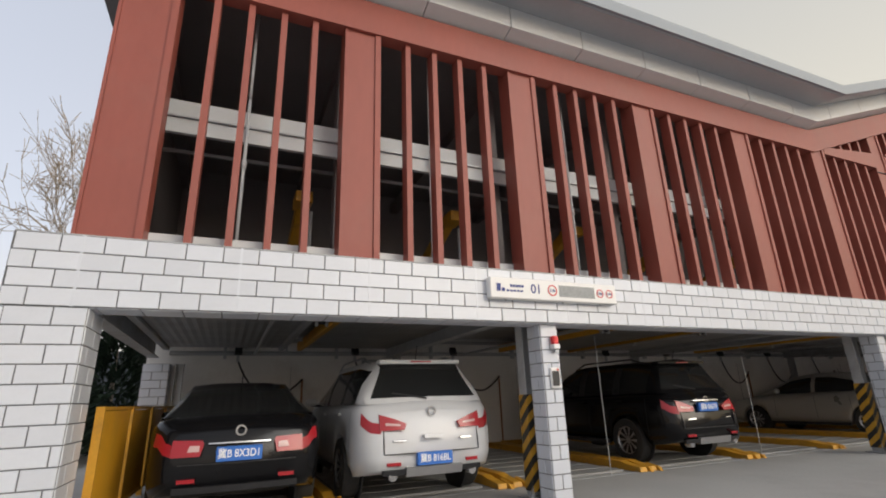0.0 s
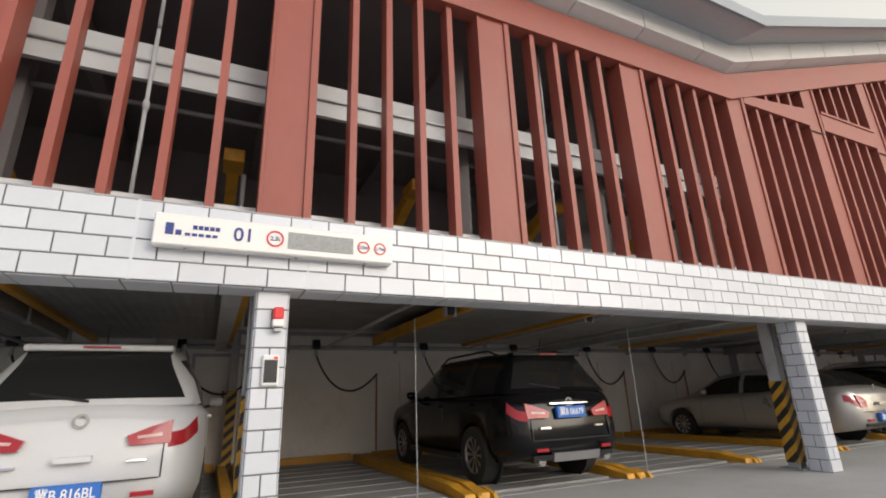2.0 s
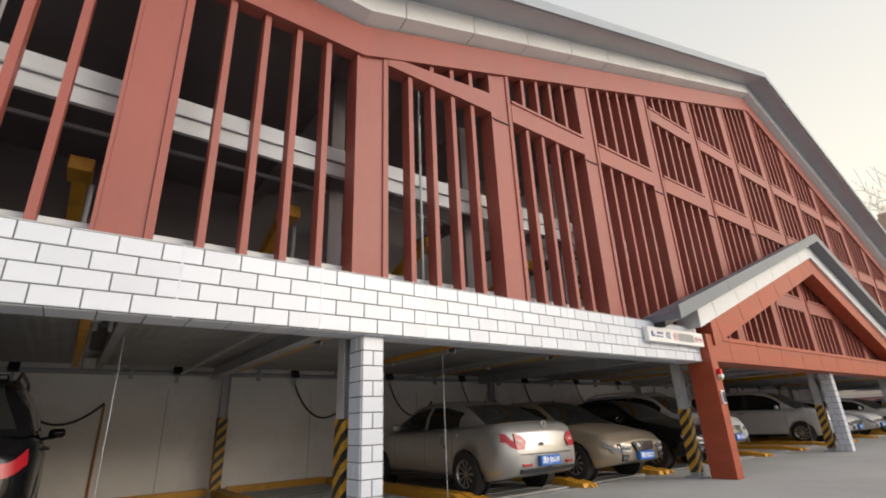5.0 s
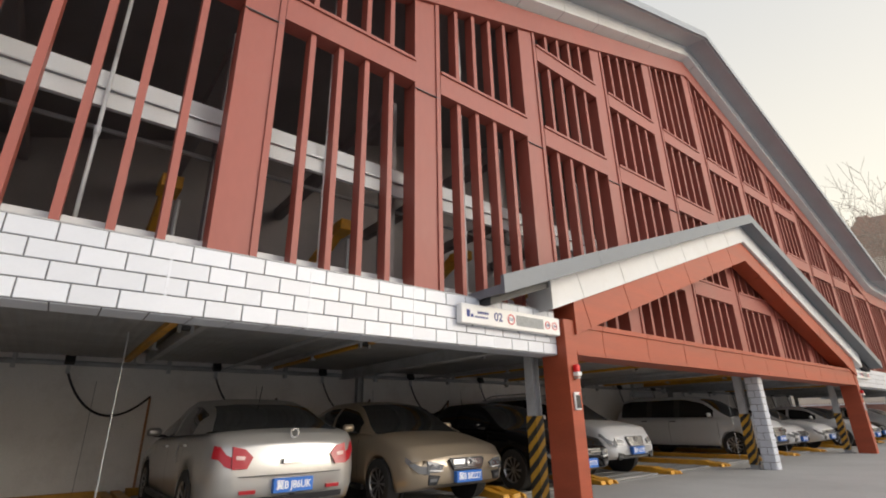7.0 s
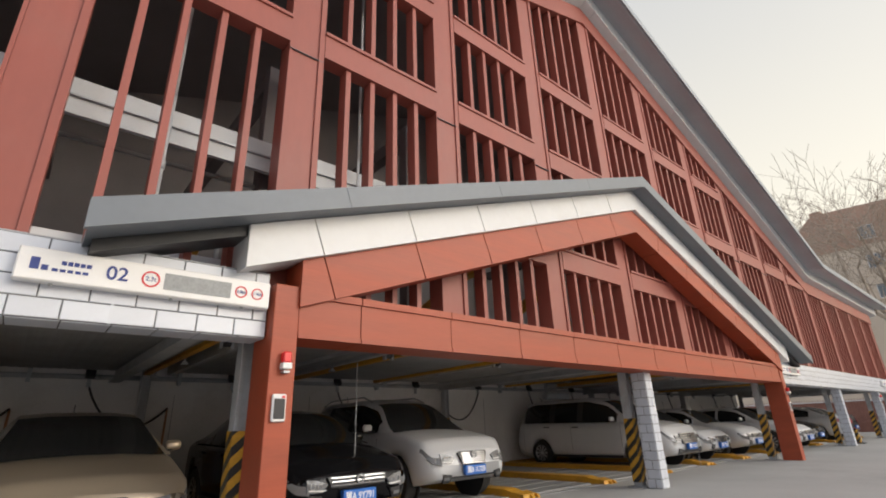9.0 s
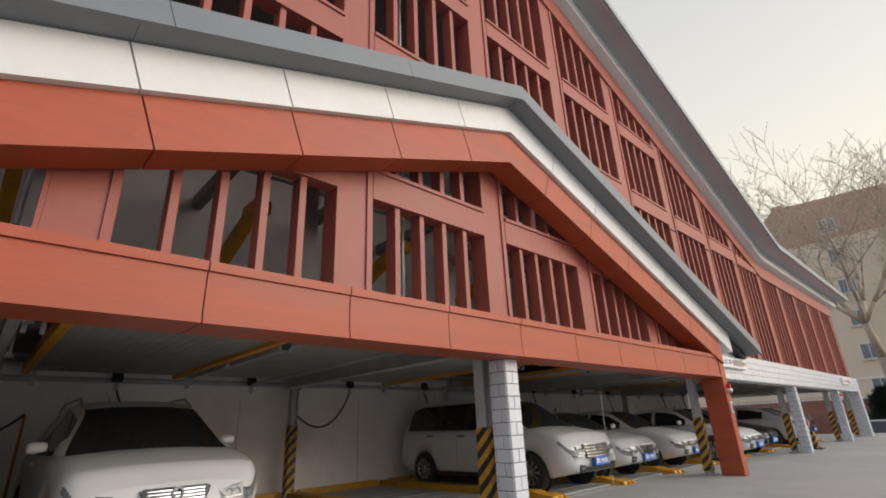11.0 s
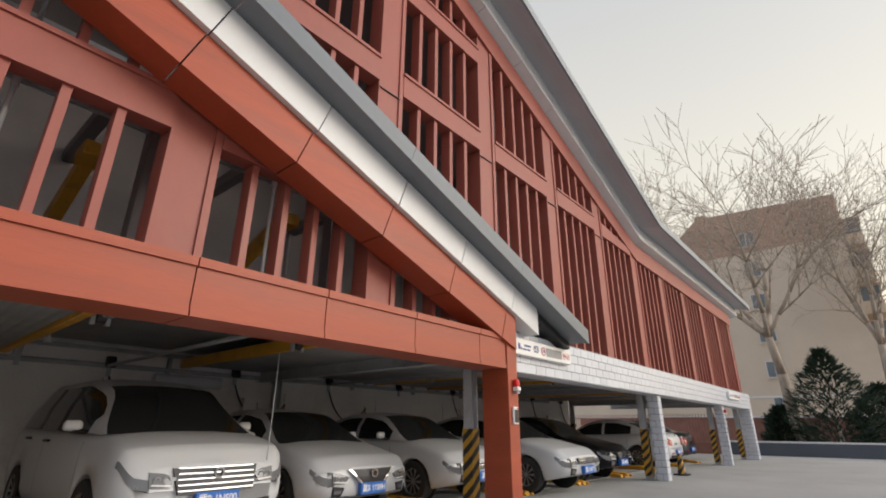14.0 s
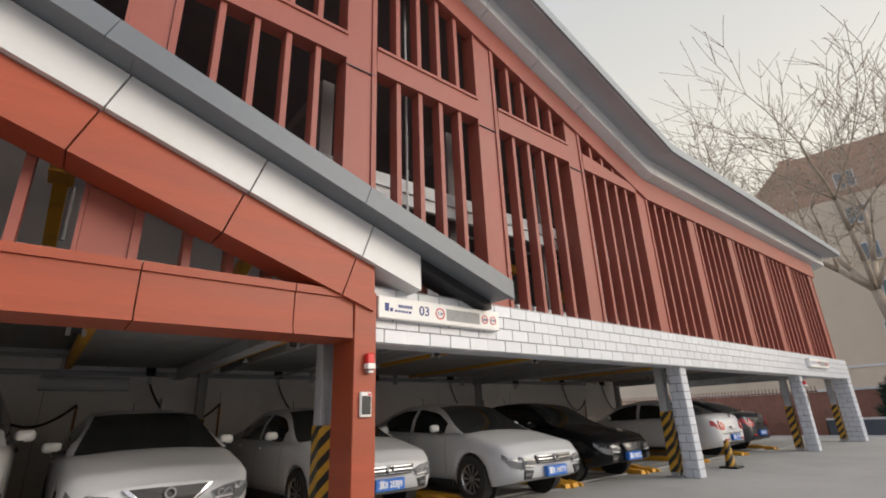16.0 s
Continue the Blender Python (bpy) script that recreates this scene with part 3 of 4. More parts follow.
    part("hood", bm, BLACKP, sw, bevel=0.012)
    boxes("bracket", STEEL, sw, (-0.03, 0.03, -0.04, 0.01, -0.20, -0.05))
    if i not in (4, 10, 15, 17):
        turn = -1 if i == 11 else 1
        drop = []
        for q in range(19):
            t = q / 18
            drop.append((turn * 1.36 * t ** 1.15, -0.02 + 0.10 * t, -0.14 - 0.42 * t - 2.15 * t * (1 - t)))
        pipe("hose", drop, 0.019, HOSE, sw)
        xe = xc + 0.24 + turn * 1.36
        cd = pipe("wall_conduit", [(xe, 6.47, 0.0), (xe, 6.47, 1.66), (xe - 0.02, 6.455, 1.70)], 0.02, COPPER)
        tagged(cd, "thin ochre conduit rising up the rear wall", "conduit", "wall conduits")

# flush service door in the rear wall
sd_ = thing("door_1", "grey flush service door in the rear wall", "door", (4.05, 6.494, 0), kind="structure")
boxes("door_frame", STEELP, sd_, (-0.06, -0.005, -0.05, 0.0, 0, 2.06), (0.835, 0.89, -0.05, 0.0, 0, 2.06), (-0.06, 0.89, -0.05, 0.0, 2.065, 2.12))
boxes("door_leaf", PLASTER, sd_, (0.0, 0.83, -0.035, -0.004, 0.02, 2.055), bevel=0.004)
boxes("door_handle", BLACKP, sd_, (0.52, 0.55, -0.075, -0.036, 1.28, 1.42), bevel=0.006)

# taut wires at the mouth of some bays
for xc in (6.5, 9.9, 13.9, 20.9, 27.6, 30.9):
    w = pipe("guide_wire", [(xc, 1.3, 0.0), (xc, 1.3, 2.06)], 0.006, STEEL)
    tagged(w, "thin taut steel guide wire", "wire", "guide wires")

# ---- entrance canopy ----
CAP, CRUN, CSL = 26.65, 9.15, 0.35
can = thing("entrance_gable", "red-brown gable canopy with white fascia and grey roof edge", "canopy", kind="structure")


def lift(x, z_apex):
    return z_apex - CSL * abs(x - CAP)


def rake(name, mat, x_end, za, zb, y0, y1, joints=(), gap=0.007, parent=can, square=True):
    """Sloping boards on both sides of the apex, from height za to zb there, cut square to the slope."""
    skew = CSL / (1 + CSL * CSL) * (zb - za) / 2 if square else 0.0
    for sx in (-1, 1):
        cuts = [0.0] + [j for j in joints if j < x_end - 0.15] + [x_end]
        n = len(cuts) - 1
        for k in range(n):
            u0, u1 = cuts[k] + (gap if k else 0), cuts[k + 1] - (gap if k < n - 1 else 0)
            s0, s1 = (skew if k else 0), (skew if k < n - 1 else 0)
            bm = bmesh.new()
            pts = [(CAP + sx * u, z - CSL * u) for u, z in ((u0 - s0, za), (u1 - s1, za), (u1 + s1, zb), (u0 + s0, zb))]
            prism(bm, pts, "y", y0, y1)
            part(name, bm, mat, parent)


rake("red_board", RED2, 7.30, 4.88, 5.37, -0.20, 0.19, [0.92 + 1.215 * k for k in range(6)])
rake("white_fascia", WHITE, 7.88, 5.374, 5.80, -0.27, 0.18, [1.07 + 1.22 * k for k in range(6)])
rake("roof_slab", DGREY, 9.10, 5.81, 5.93, -0.50, 0.16, [2.4, 4.8, 7.2], 0.002)
rake("roof_edge", DGREY, 9.13, 5.80, 6.04, -0.56, -0.503, [2.2, 4.6, 7.0], 0.003)
# black strip stands in for the shade under the open roof ends
rake("soffit_shade", BLACKP, 9.05, 5.70, 5.806, -0.22, 0.15)
# beam under the gable, with cap and joints
beam_cuts = [19.365] + [20.08 + 1.301 * k for k in range(11)] + [33.735]
for a, b in zip(beam_cuts, beam_cuts[1:]):
    boxes("beam_panel", RED2, can, (a + 0.006, b - 0.006, -0.14, 0.34, 2.09, 2.44))
    boxes("beam_foot", RED2, can, (a + 0.006, b - 0.006, -0.155, 0.35, 2.03, 2.088))
    boxes("beam_cap", RED2, can, (a + 0.006, b - 0.006, -0.165, 0.22, 2.442, 2.52))
for x0, x1 in ((19.11, 19.36), (33.74, 34.0)):
    bm = bmesh.new()
    box(bm, x0, x1, -0.16, 0.30, 0.0, 2.54)
    o = part("red_pillar", bm, RED2, None, bevel=0.006)
    tagged(o, "red-brown panelled pillar under the gable canopy", "pillar", "red pillars", "structure")
for k in (9, 10, 11, 12):
    a, b = COL[k] + COLW, COL[k + 1]
    boxes("girder", RED, screen, (a + 0.003, b - 0.003, FY - 0.02, FY + 0.18, 3.78, 4.14))
    boxes("girder_cap", RED, screen, (a + 0.003, b - 0.003, FY - 0.045, FY + 0.18, 4.142, 4.19))


# ---- signs, beacons, card readers ----
def disc(bm, cx, cz, r, y, n=28, r_in=0.0, d=0.004):
    if r_in:
        rows_ = [[bm.verts.new((cx + rr * math.cos(2 * math.pi * k / n), yy, cz + rr * math.sin(2 * math.pi * k / n))) for k in range(n)] for rr, yy in ((r, y), (r, y - d), (r_in, y - d), (r_in, y))]
        for i in range(4):
            p_, q_ = rows_[i], rows_[(i + 1) % 4]
            for k in range(n):
                bm.faces.new((p_[k], p_[(k + 1) % n], q_[(k + 1) % n], q_[k]))
    else:
        prism(bm, [(cx + r * math.cos(2 * math.pi * k / n), cz + r * math.sin(2 * math.pi * k / n)) for k in range(n)], "y", y - d, y)


def sign(x, number, z=2.285):
    s = thing("zone_sign", "white zone sign board numbered %s on the tiled beam" % number, "sign", (x, -0.008, z), "zone signs")
    bm = bmesh.new()
    box(bm, 0, 2.06, -0.11, -0.003, 0, 0.275)
    part("board", bm, SIGNW, s, bevel=0.012)
    y = -0.112
    boxes("display", LED, s, (1.06, 1.66, y - 0.003, y, 0.06, 0.215))
    # emblem and fine print as plain bars
    boxes("emblem", SIGNB, s, (0.09, 0.15, y - 0.002, y, 0.09, 0.19), (0.165, 0.21, y - 0.002, y, 0.09, 0.135))
    boxes("fine_print", SIGNB, s, *[(0.29 + 0.043 * k, 0.325 + 0.043 * k, y - 0.002, y, 0.15, 0.185) for k in range(5)])
    boxes("fine_print", SIGNB, s, *[(0.235 + 0.052 * k, 0.275 + 0.052 * k, y - 0.002, y, 0.09, 0.115) for k in range(5)])
    text("number", number, 0.17, SIGNB, s, pose(0.69, y - 0.002, 0.138, 90))
    for cx, r, word in ((0.95, 0.075, "2.3t"), (1.76, 0.06, "2.0m"), (1.925, 0.06, "1.9m")):
        bm = bmesh.new()
        disc(bm, cx, 0.138, r, y, r_in=r * 0.80)
        part("ring", bm, SIGNR, s)
        text("limit", word, r * 0.75, SIGNB, s, pose(cx, y - 0.002, 0.138, 90))
    for cx in (0.25, 1.15, 1.8):
        bm = bmesh.new()
        bar(bm, (cx, -0.05, -0.02), (cx, -0.05, 0.0), 0.014)
        part("bolt", bm, STEEL, s)
    s.scale = (0.913, 1.0, 0.92)
    return s


sign(3.85, "01")
sign(17.19, "02")
sign(34.05, "03")
sign(49.0, "04")


def beacon(x, y, z):
    b = thing("alarm_beacon", "small red alarm beacon on a white base", "beacon", (x, y, z), "alarm beacons")
    bm = bmesh.new()
    box(bm, -0.04, 0.04, -0.075, 0.0, 0.06, 0.16)
    part("lens", bm, ALARM, b, bevel=0.012)
    bm = bmesh.new()
    box(bm, -0.045, 0.045, -0.085, 0.0, 0.0, 0.058)
    part("base", bm, SIGNW, b, bevel=0.006)
    bm = bmesh.new()
    box(bm, -0.03, 0.03, -0.07, 0.0, -0.035, -0.015)
    part("bracket", bm, STEEL, b)


def reader(x, y, z):
    r = thing("card_reader", "white framed card reader with a dark screen", "reader", (x, y, z), "card readers")
    bm = bmesh.new()
    box(bm, -0.065, 0.065, -0.035, 0, 0, 0.24)
    part("case", bm, SIGNW, r, bevel=0.01)
    boxes("screen", BLACKP, r, (-0.05, 0.05, -0.039, -0.036, 0.025, 0.2))
    boxes("lamp", ALARM, r, (0.02, 0.05, -0.04, -0.036, 0.205, 0.225))


for x, y in ((4.80, 0.09), (19.25, -0.162), (33.9, -0.162), (48.55, 0.09)):
    beacon(x, y, 1.72)
    reader(x - 0.03, y, 1.26)


# ---- vehicles ----
def lerp_tab(tab, u):
    if u <= tab[0][0]:
        return tab[0][1]
    for (a, p), (b, q) in zip(tab, tab[1:]):
        if u <= b:
            t = (u - a) / (b - a)
            t = t * t * (3 - 2 * t) * 0.5 + t * 0.5
            return p + (q - p) * t
    return tab[-1][1]


KINDS = {
    # length, half width, hood/boot outline, roof outline, belt, wheel radius, axles
    "sedan": dict(L=4.62, W=0.90, deck=[(0, 0.66), (0.25, 0.80), (1.15, 0.96), (1.5, 0.98), (3.7, 1.03), (4.3, 1.05), (4.55, 1.00), (4.62, 0.88)],
                  roof=[(1.15, 0.96), (1.95, 1.40), (2.4, 1.46), (2.9, 1.45), (3.35, 1.36), (4.05, 1.05)], cuts=(1.15, 1.98, 3.30, 4.05), sill=0.24, R=0.325, ax=(0.92, 3.60)),
    "suv": dict(L=4.65, W=0.93, deck=[(0, 0.78), (0.2, 0.95), (1.05, 1.08), (1.4, 1.10), (4.3, 1.14), (4.5, 1.12), (4.65, 1.0)],
                roof=[(1.10, 1.08), (1.85, 1.58), (2.3, 1.68), (3.6, 1.68), (4.15, 1.62), (4.50, 1.12)], cuts=(1.10, 1.90, 4.12, 4.50), sill=0.30, R=0.36, ax=(0.92, 3.62)),
    "mpv": dict(L=5.05, W=0.94, deck=[(0, 0.80), (0.2, 0.98), (0.95, 1.10), (1.3, 1.12), (4.8, 1.16), (4.95, 1.12), (5.05, 1.0)],
                roof=[(0.98, 1.10), (1.85, 1.66), (2.4, 1.77), (4.2, 1.77), (4.6, 1.70), (4.95, 1.12)], cuts=(0.98, 1.90, 4.58, 4.95), sill=0.26, R=0.34, ax=(0.95, 3.95)),
}


def car(kind, mat, x, y_end, rear_out, plate, label, face="bars", tail="wide", z=0.03):
    K = KINDS[kind]
    L, W, R = K["L"], K["W"], K["R"]
    c = thing("car", label, "car", (0, 0, 0), "parked cars")
    cuts = K["cuts"]
    us = sorted(set([0, 0.02, 0.06, 0.12, 0.2, 0.3] + [L - q for q in (0, 0.02, 0.06, 0.12, 0.2, 0.3)] + [round(0.4 + 0.1 * k, 3) for k in range(int((L - 0.7) / 0.1))]
                + [a + R * 1.13 * math.cos(t * math.pi / 12) for a in K["ax"] for t in range(13)]))

    def plan(u):
        d = min(u, L - u)
        r = 0.55
        t = 1 if d >= r else (1 - (1 - d / r) ** 2.6) ** 0.45
        return W * (0.70 + 0.30 * t) * (1 - 0.035 * abs(u / L - 0.5) * 2)

    def zbot(u):
        zb = K["sill"] + 0.10 * max(0, 1 - min(u, L - u) / 0.5)
        for a in K["ax"]:
            if abs(u - a) < R * 1.13:
                zb = max(zb, R + math.sqrt(max(0, (R * 1.13) ** 2 - (u - a) ** 2)))
        return zb

    def ring(u):
        w, zb, zt = plan(u), zbot(u), lerp_tab(K["deck"], u)
        lo = K["sill"] + 0.10 * max(0, 1 - min(u, L - u) / 0.5)
        pts = [(0.93 * w, lo), (0.985 * w, lo + 0.14), (1.0 * w, lo + 0.30), (0.995 * w, zt - 0.20), (0.975 * w, zt - 0.09), (0.92 * w, zt - 0.025), (0.80 * w, zt - 0.002), (0.4 * w, zt + 0.02), (0, zt + 0.026)]
        out = [(0.55 * w, max(zb, lo))]
        for a, b in pts:
            out.append((a, max(b, zb) if b < zt - 0.12 else b))
        return out

    def P(u, s, off=0.0):
        r = ring(u)
        n = len(r) - 1
        k = min(int(s * n), n - 1)
        t = s * n - k
        return (r[k][0] + (r[k + 1][0] - r[k][0]) * t, r[k][1] + (r[k + 1][1] - r[k][1]) * t)

    def W3(u, a, b):
        """Car space to local: u from the nose, a sideways, b up."""
        u = u + bow(u, a, b)
        return (a, u, b) if not rear_out else (-a, -u + L, b)

    def bow(u, a, b):
        """Rounds the nose and the tail, in plan and in height."""
        q = 0.12 * (a / W) ** 2
        if u < 0.5:
            return (1 - max(0.0, u) / 0.5) ** 1.3 * (q + 0.30 * max(0, b - 0.58) + 0.28 * max(0, 0.42 - b))
        if u > L - 0.5:
            return -(1 - max(0.0, L - u) / 0.5) ** 1.3 * (q + 0.22 * max(0, b - 0.66) + 0.28 * max(0, 0.44 - b))
        return 0.0

    def loft(rings, name, m, close=True, sel=None, parent=c, sides=(0, 1)):
        bm = bmesh.new()
        vr = []
        for u, r in rings:
            vr.append(([bm.verts.new(W3(u, a, b)) for a, b in r], [bm.verts.new(W3(u, -a, b)) for a, b in r]))
        for i in range(len(vr) - 1):
            for k in range(len(vr[0][0]) - 1):
                if sel and not sel(i, k):
                    continue
                for side in sides:
                    A, B = vr[i][side], vr[i + 1][side]
                    bm.faces.new((A[k], A[k + 1], B[k + 1], B[k]))
        if close:
            for i in (0, -1):
                A, B = vr[i]
                bm.faces.new(A + B[::-1])
            for i in range(len(vr) - 1):
                bm.faces.new((vr[i][0][0], vr[i + 1][0][0], vr[i + 1][1][0], vr[i][1][0]))
        bmesh.ops.remove_doubles(bm, verts=bm.verts[:], dist=0.0004)
        for v in [v for v in bm.verts if not v.link_faces]:
            bm.verts.remove(v)
        if not bm.faces:
            bm.free()
            return None
        return part(name, bm, m, parent, smooth=True)

    loft([(u, ring(u)) for u in us], "body", mat)
    # cabin
    A, B, C, D = cuts
    cs = sorted(set([A, D] + [A + (B - A) * t / 6 for t in range(7)] + [B + (C - B) * t / 14 for t in range(15)] + [C + (D - C) * t / 6 for t in range(7)]))

    def cring(u):
        zt = lerp_tab(K["roof"], u)
        zb = lerp_tab(K["deck"], u) - 0.012
        wb = plan(u) * 0.93
        h = max(0.002, zt - zb)
        tum = (0.21 + 0.10 * max(0.0, (u - C) / (D - C + 0.01) + 0.3)) * min(1, h / 0.45)
        wt_ = wb - tum
        zt2 = max(zt, zb + 0.004)
        return [(wb, zb), (wb - tum * 0.35, zb + h * 0.45), (wt_ + 0.02, zt2 - 0.10 * min(1, h / 0.3)), (wt_ - 0.045, zt2 - 0.02 * min(1, h / 0.3)), (wt_ * 0.5, zt2 + 0.012 * min(1, h)), (0, zt2 + 0.022 * min(1, h))]
    rings = [(u, cring(u)) for u in cs]
    mid = [0.5 * (a[0] + b[0]) for a, b in zip(rings, rings[1:])]
    bp = A + (D - A) * 0.47
    side_glass = [(A + 0.42, bp - 0.06), (bp + 0.05, C + (D - C) * (0.15 if kind == "sedan" else -0.05))]
    if kind != "sedan":
        side_glass = [(A + 0.45, bp - 0.32), (bp - 0.22, bp + 0.62), (bp + 0.72, D - 0.35)]

    def is_glass(i, k):
        m = mid[i]
        if k >= 3:
            return A + 0.06 < m < B or C < m < D - 0.04
        if k <= 1:
            return any(a < m < b for a, b in side_glass)
        return False
    loft(rings, "roof", mat, close=False, sel=lambda i, k: not is_glass(i, k) and not (kind != "sedan" and k <= 1 and side_glass[0][0] < mid[i] < side_glass[-1][1]))
    loft(rings, "windscreen", CGLASS, close=False, sel=lambda i, k: is_glass(i, k) and k >= 3 and mid[i] < B)
    loft(rings, "rear_window", CGLASS, close=False, sel=lambda i, k: is_glass(i, k) and k >= 3 and mid[i] > C)
    for a, b in side_glass:
        for sd in (0, 1):
            loft(rings, "side_window", CGLASS, close=False, sel=lambda i, k, a=a, b=b: k <= 1 and a < mid[i] < b, sides=(sd,))
    lo_, hi_ = side_glass[0][0], side_glass[-1][1]
    if kind != "sedan":
        for sd in (0, 1):
            for g0, g1 in zip(side_glass, side_glass[1:]):
                loft(rings, "window_pillar", BLACKP, close=False, sel=lambda i, k, a=g0[1], b=g1[0]: k <= 1 and a <= mid[i] <= b and not is_glass(i, k), sides=(sd,))

    # wheels
    for a in K["ax"]:
        for sx in (-1, 1):
            bm = bmesh.new()
            prof = [(R * 0.62, 0.0), (R * 0.97, 0.0), (R, 0.03), (R, 0.17), (R * 0.97, 0.20), (R * 0.62, 0.20)]
            n = 28
            vr = []
            for k in range(n):
                t = 2 * math.pi * k / n
                vr.append([bm.verts.new(W3(a + rr * math.cos(t), sx * (W - 0.015 - dd), R + rr * math.sin(t))) for rr, dd in prof])
            for k in range(n):
                q, w_ = vr[k], vr[(k + 1) % n]
                for j in range(len(prof)):
                    bm.faces.new((q[j], q[(j + 1) % len(prof)], w_[(j + 1) % len(prof)], w_[j]))
            wheel = part("wheel", bm, RUBBER, c, smooth=False)
            bm = bmesh.new()
            hub = bm.verts.new(W3(a, sx * (W - 0.05), R))
            for k in range(10):
                t = 2 * math.pi * k / 10
                p = []
                for rr, dt, dd in ((0.10, -0.22, 0.045), (0.62, -0.11, 0.03), (0.62, 0.11, 0.03), (0.10, 0.22, 0.045)):
                    p.append(bm.verts.new(W3(a + R * rr * math.cos(t + dt), sx * (W - dd), R + R * rr * math.sin(t + dt))))
                bm.faces.new(p)
            lo, hi = [], []
            for k in range(n):
                t = 2 * math.pi * k / n
                lo.append(bm.verts.new(W3(a + R * 0.58 * math.cos(t), sx * (W - 0.035), R + R * 0.58 * math.sin(t))))
                hi.append(bm.verts.new(W3(a + R * 0.64 * math.cos(t), sx * (W - 0.012), R + R * 0.64 * math.sin(t))))
            for k in range(n):
                bm.faces.new((lo[k], lo[(k + 1) % n], hi[(k + 1) % n], hi[k]))
            cap = [bm.verts.new(W3(a + R * 0.14 * math.cos(t * 0.785), sx * (W - 0.04), R + R * 0.14 * math.sin(t * 0.785))) for t in range(8)]
            bm.faces.new(cap)
            bm.verts.remove(hub)
            part("rim", bm, ALU, wheel)
            bm = bmesh.new()
            dk = [bm.verts.new(W3(a + R * 0.6 * math.cos(2 * math.pi * k / n), sx * (W - 0.075), R + R * 0.6 * math.sin(2 * math.pi * k / n))) for k in range(n)]
            bm.faces.new(dk)
            part("brake_disc", bm, BLACKP, wheel)
            bm = bmesh.new()
            bar(bm, W3(a, sx * (W - 0.22), R), W3(a, sx * (W - 0.24), R), R * 1.12, 24)
            part("wheel_well", bm, BLACKP, c)

    # patches that follow the body
    def patch(name, m, u0, u1, s0, s1, off=0.006, nu=6, ns=5, taper=0.0, lab=""):
        for sx in (-1, 1):
            bm = bmesh.new()
            g = []
            for i in range(nu + 1):
                row = []
                for j in range(ns + 1):
                    u = u0 + (u1 - u0) * i / nu
                    t = taper * i / nu
                    s = s0 + (s1 - s0) * (t * 0.5 + (1 - t) * j / ns)
                    a, b = P(u, s)
                    out = -off if u0 < L / 2 else off
                    row.append(bm.verts.new(W3(u + out * 1.2, sx * (a + off), b)))
                g.append(row)
            for i in range(nu):
                for j in range(ns):
                    bm.faces.new((g[i][j], g[i + 1][j], g[i + 1][j + 1], g[i][j + 1]))
            part(name, bm, m, c, lab, smooth=True)

    def slab(name, m, u, a0, a1, b0, b1, th=0.02, bevel=0.006, lab="", parent=c):
        """A block on the nose (u = 0) or on the tail (u = L)."""
        s = -1 if u == 0 else 1
        bm = bmesh.new()
        flat = name == "number_plate"
        na, nb = (1, 1) if flat else (10, 3)
        grid = []
        for uu in (u - s * 0.046, u + s * th):
            for i in range(na + 1):
                for j in range(nb + 1):
                    aa, bb = a0 + (a1 - a0) * i / na, b0 + (b1 - b0) * j / nb
                    p = Vector(W3(uu, aa, bb))
                    if flat:
                        p.y = W3(uu, (a0 + a1) / 2, (b0 + b1) / 2)[1]
                    grid.append(bm.verts.new(p))
        m_ = (na + 1) * (nb + 1)
        at = lambda l, i, j: grid[l * m_ + i * (nb + 1) + j]
        for i in range(na):
            for j in range(nb):
                for l in (0, 1):
                    bm.faces.new((at(l, i, j), at(l, i + 1, j), at(l, i + 1, j + 1), at(l, i, j + 1)))
            for j in (0, nb):
                bm.faces.new((at(0, i, j), at(0, i + 1, j), at(1, i + 1, j), at(1, i, j)))
        for j in range(nb):
            for i in (0, na):
                bm.faces.new((at(0, i, j), at(0, i, j + 1), at(1, i, j + 1), at(1, i, j)))
        return part(name, bm, m, parent, lab, bevel if flat else 0.0)

    def nose_shape(name, m, pts, th=0.014, parent=c, tail_end=False):
        """An outline of (sideways, up) pairs laid on the rounded nose or tail."""
        def on(d):
            return L + d if tail_end else -d
        bm = bmesh.new()
        fine = [(p[0] + (q[0] - p[0]) * t / 4, p[1] + (q[1] - p[1]) * t / 4) for p, q in zip(pts, pts[1:] + pts[:1]) for t in range(4)]
        lo = [bm.verts.new(W3(on(-0.035), a, b)) for a, b in fine]
        hi = [bm.verts.new(W3(on(th), a, b)) for a, b in fine]
        n = len(fine)
        for k in range(n):
            bm.faces.new((lo[k], lo[(k + 1) % n], hi[(k + 1) % n], hi[k]))
        ca = sum(p[0] for p in fine) / n
        cb = sum(p[1] for p in fine) / n
        mid_ = bm.verts.new(W3(on(th + 0.004), ca, cb))
        for k in range(n):
            bm.faces.new((hi[k], hi[(k + 1) % n], mid_))
        return part(name, bm, m, parent)

    wn = 0.66 * W
    if rear_out:
        zt = K["deck"][-1][1] + (0.05 if kind == "sedan" else 0.02)
        pz = {"sedan": zt - 0.24, "suv": zt - 0.14}.get(kind, 0.8)
        if tail == "low":
            pz = 0.50
        slab("number_plate", PLATE, L, -0.22, 0.22, pz - 0.07, pz + 0.07, 0.018)
        if tail == "low":
            slab("boot_recess", BLACKP, L, -0.02, 0.02, 0.4, 0.41, 0.003)
        slab("rear_bumper_lip", BLACKP, L, -wn, wn, 0.34, 0.40, 0.02)
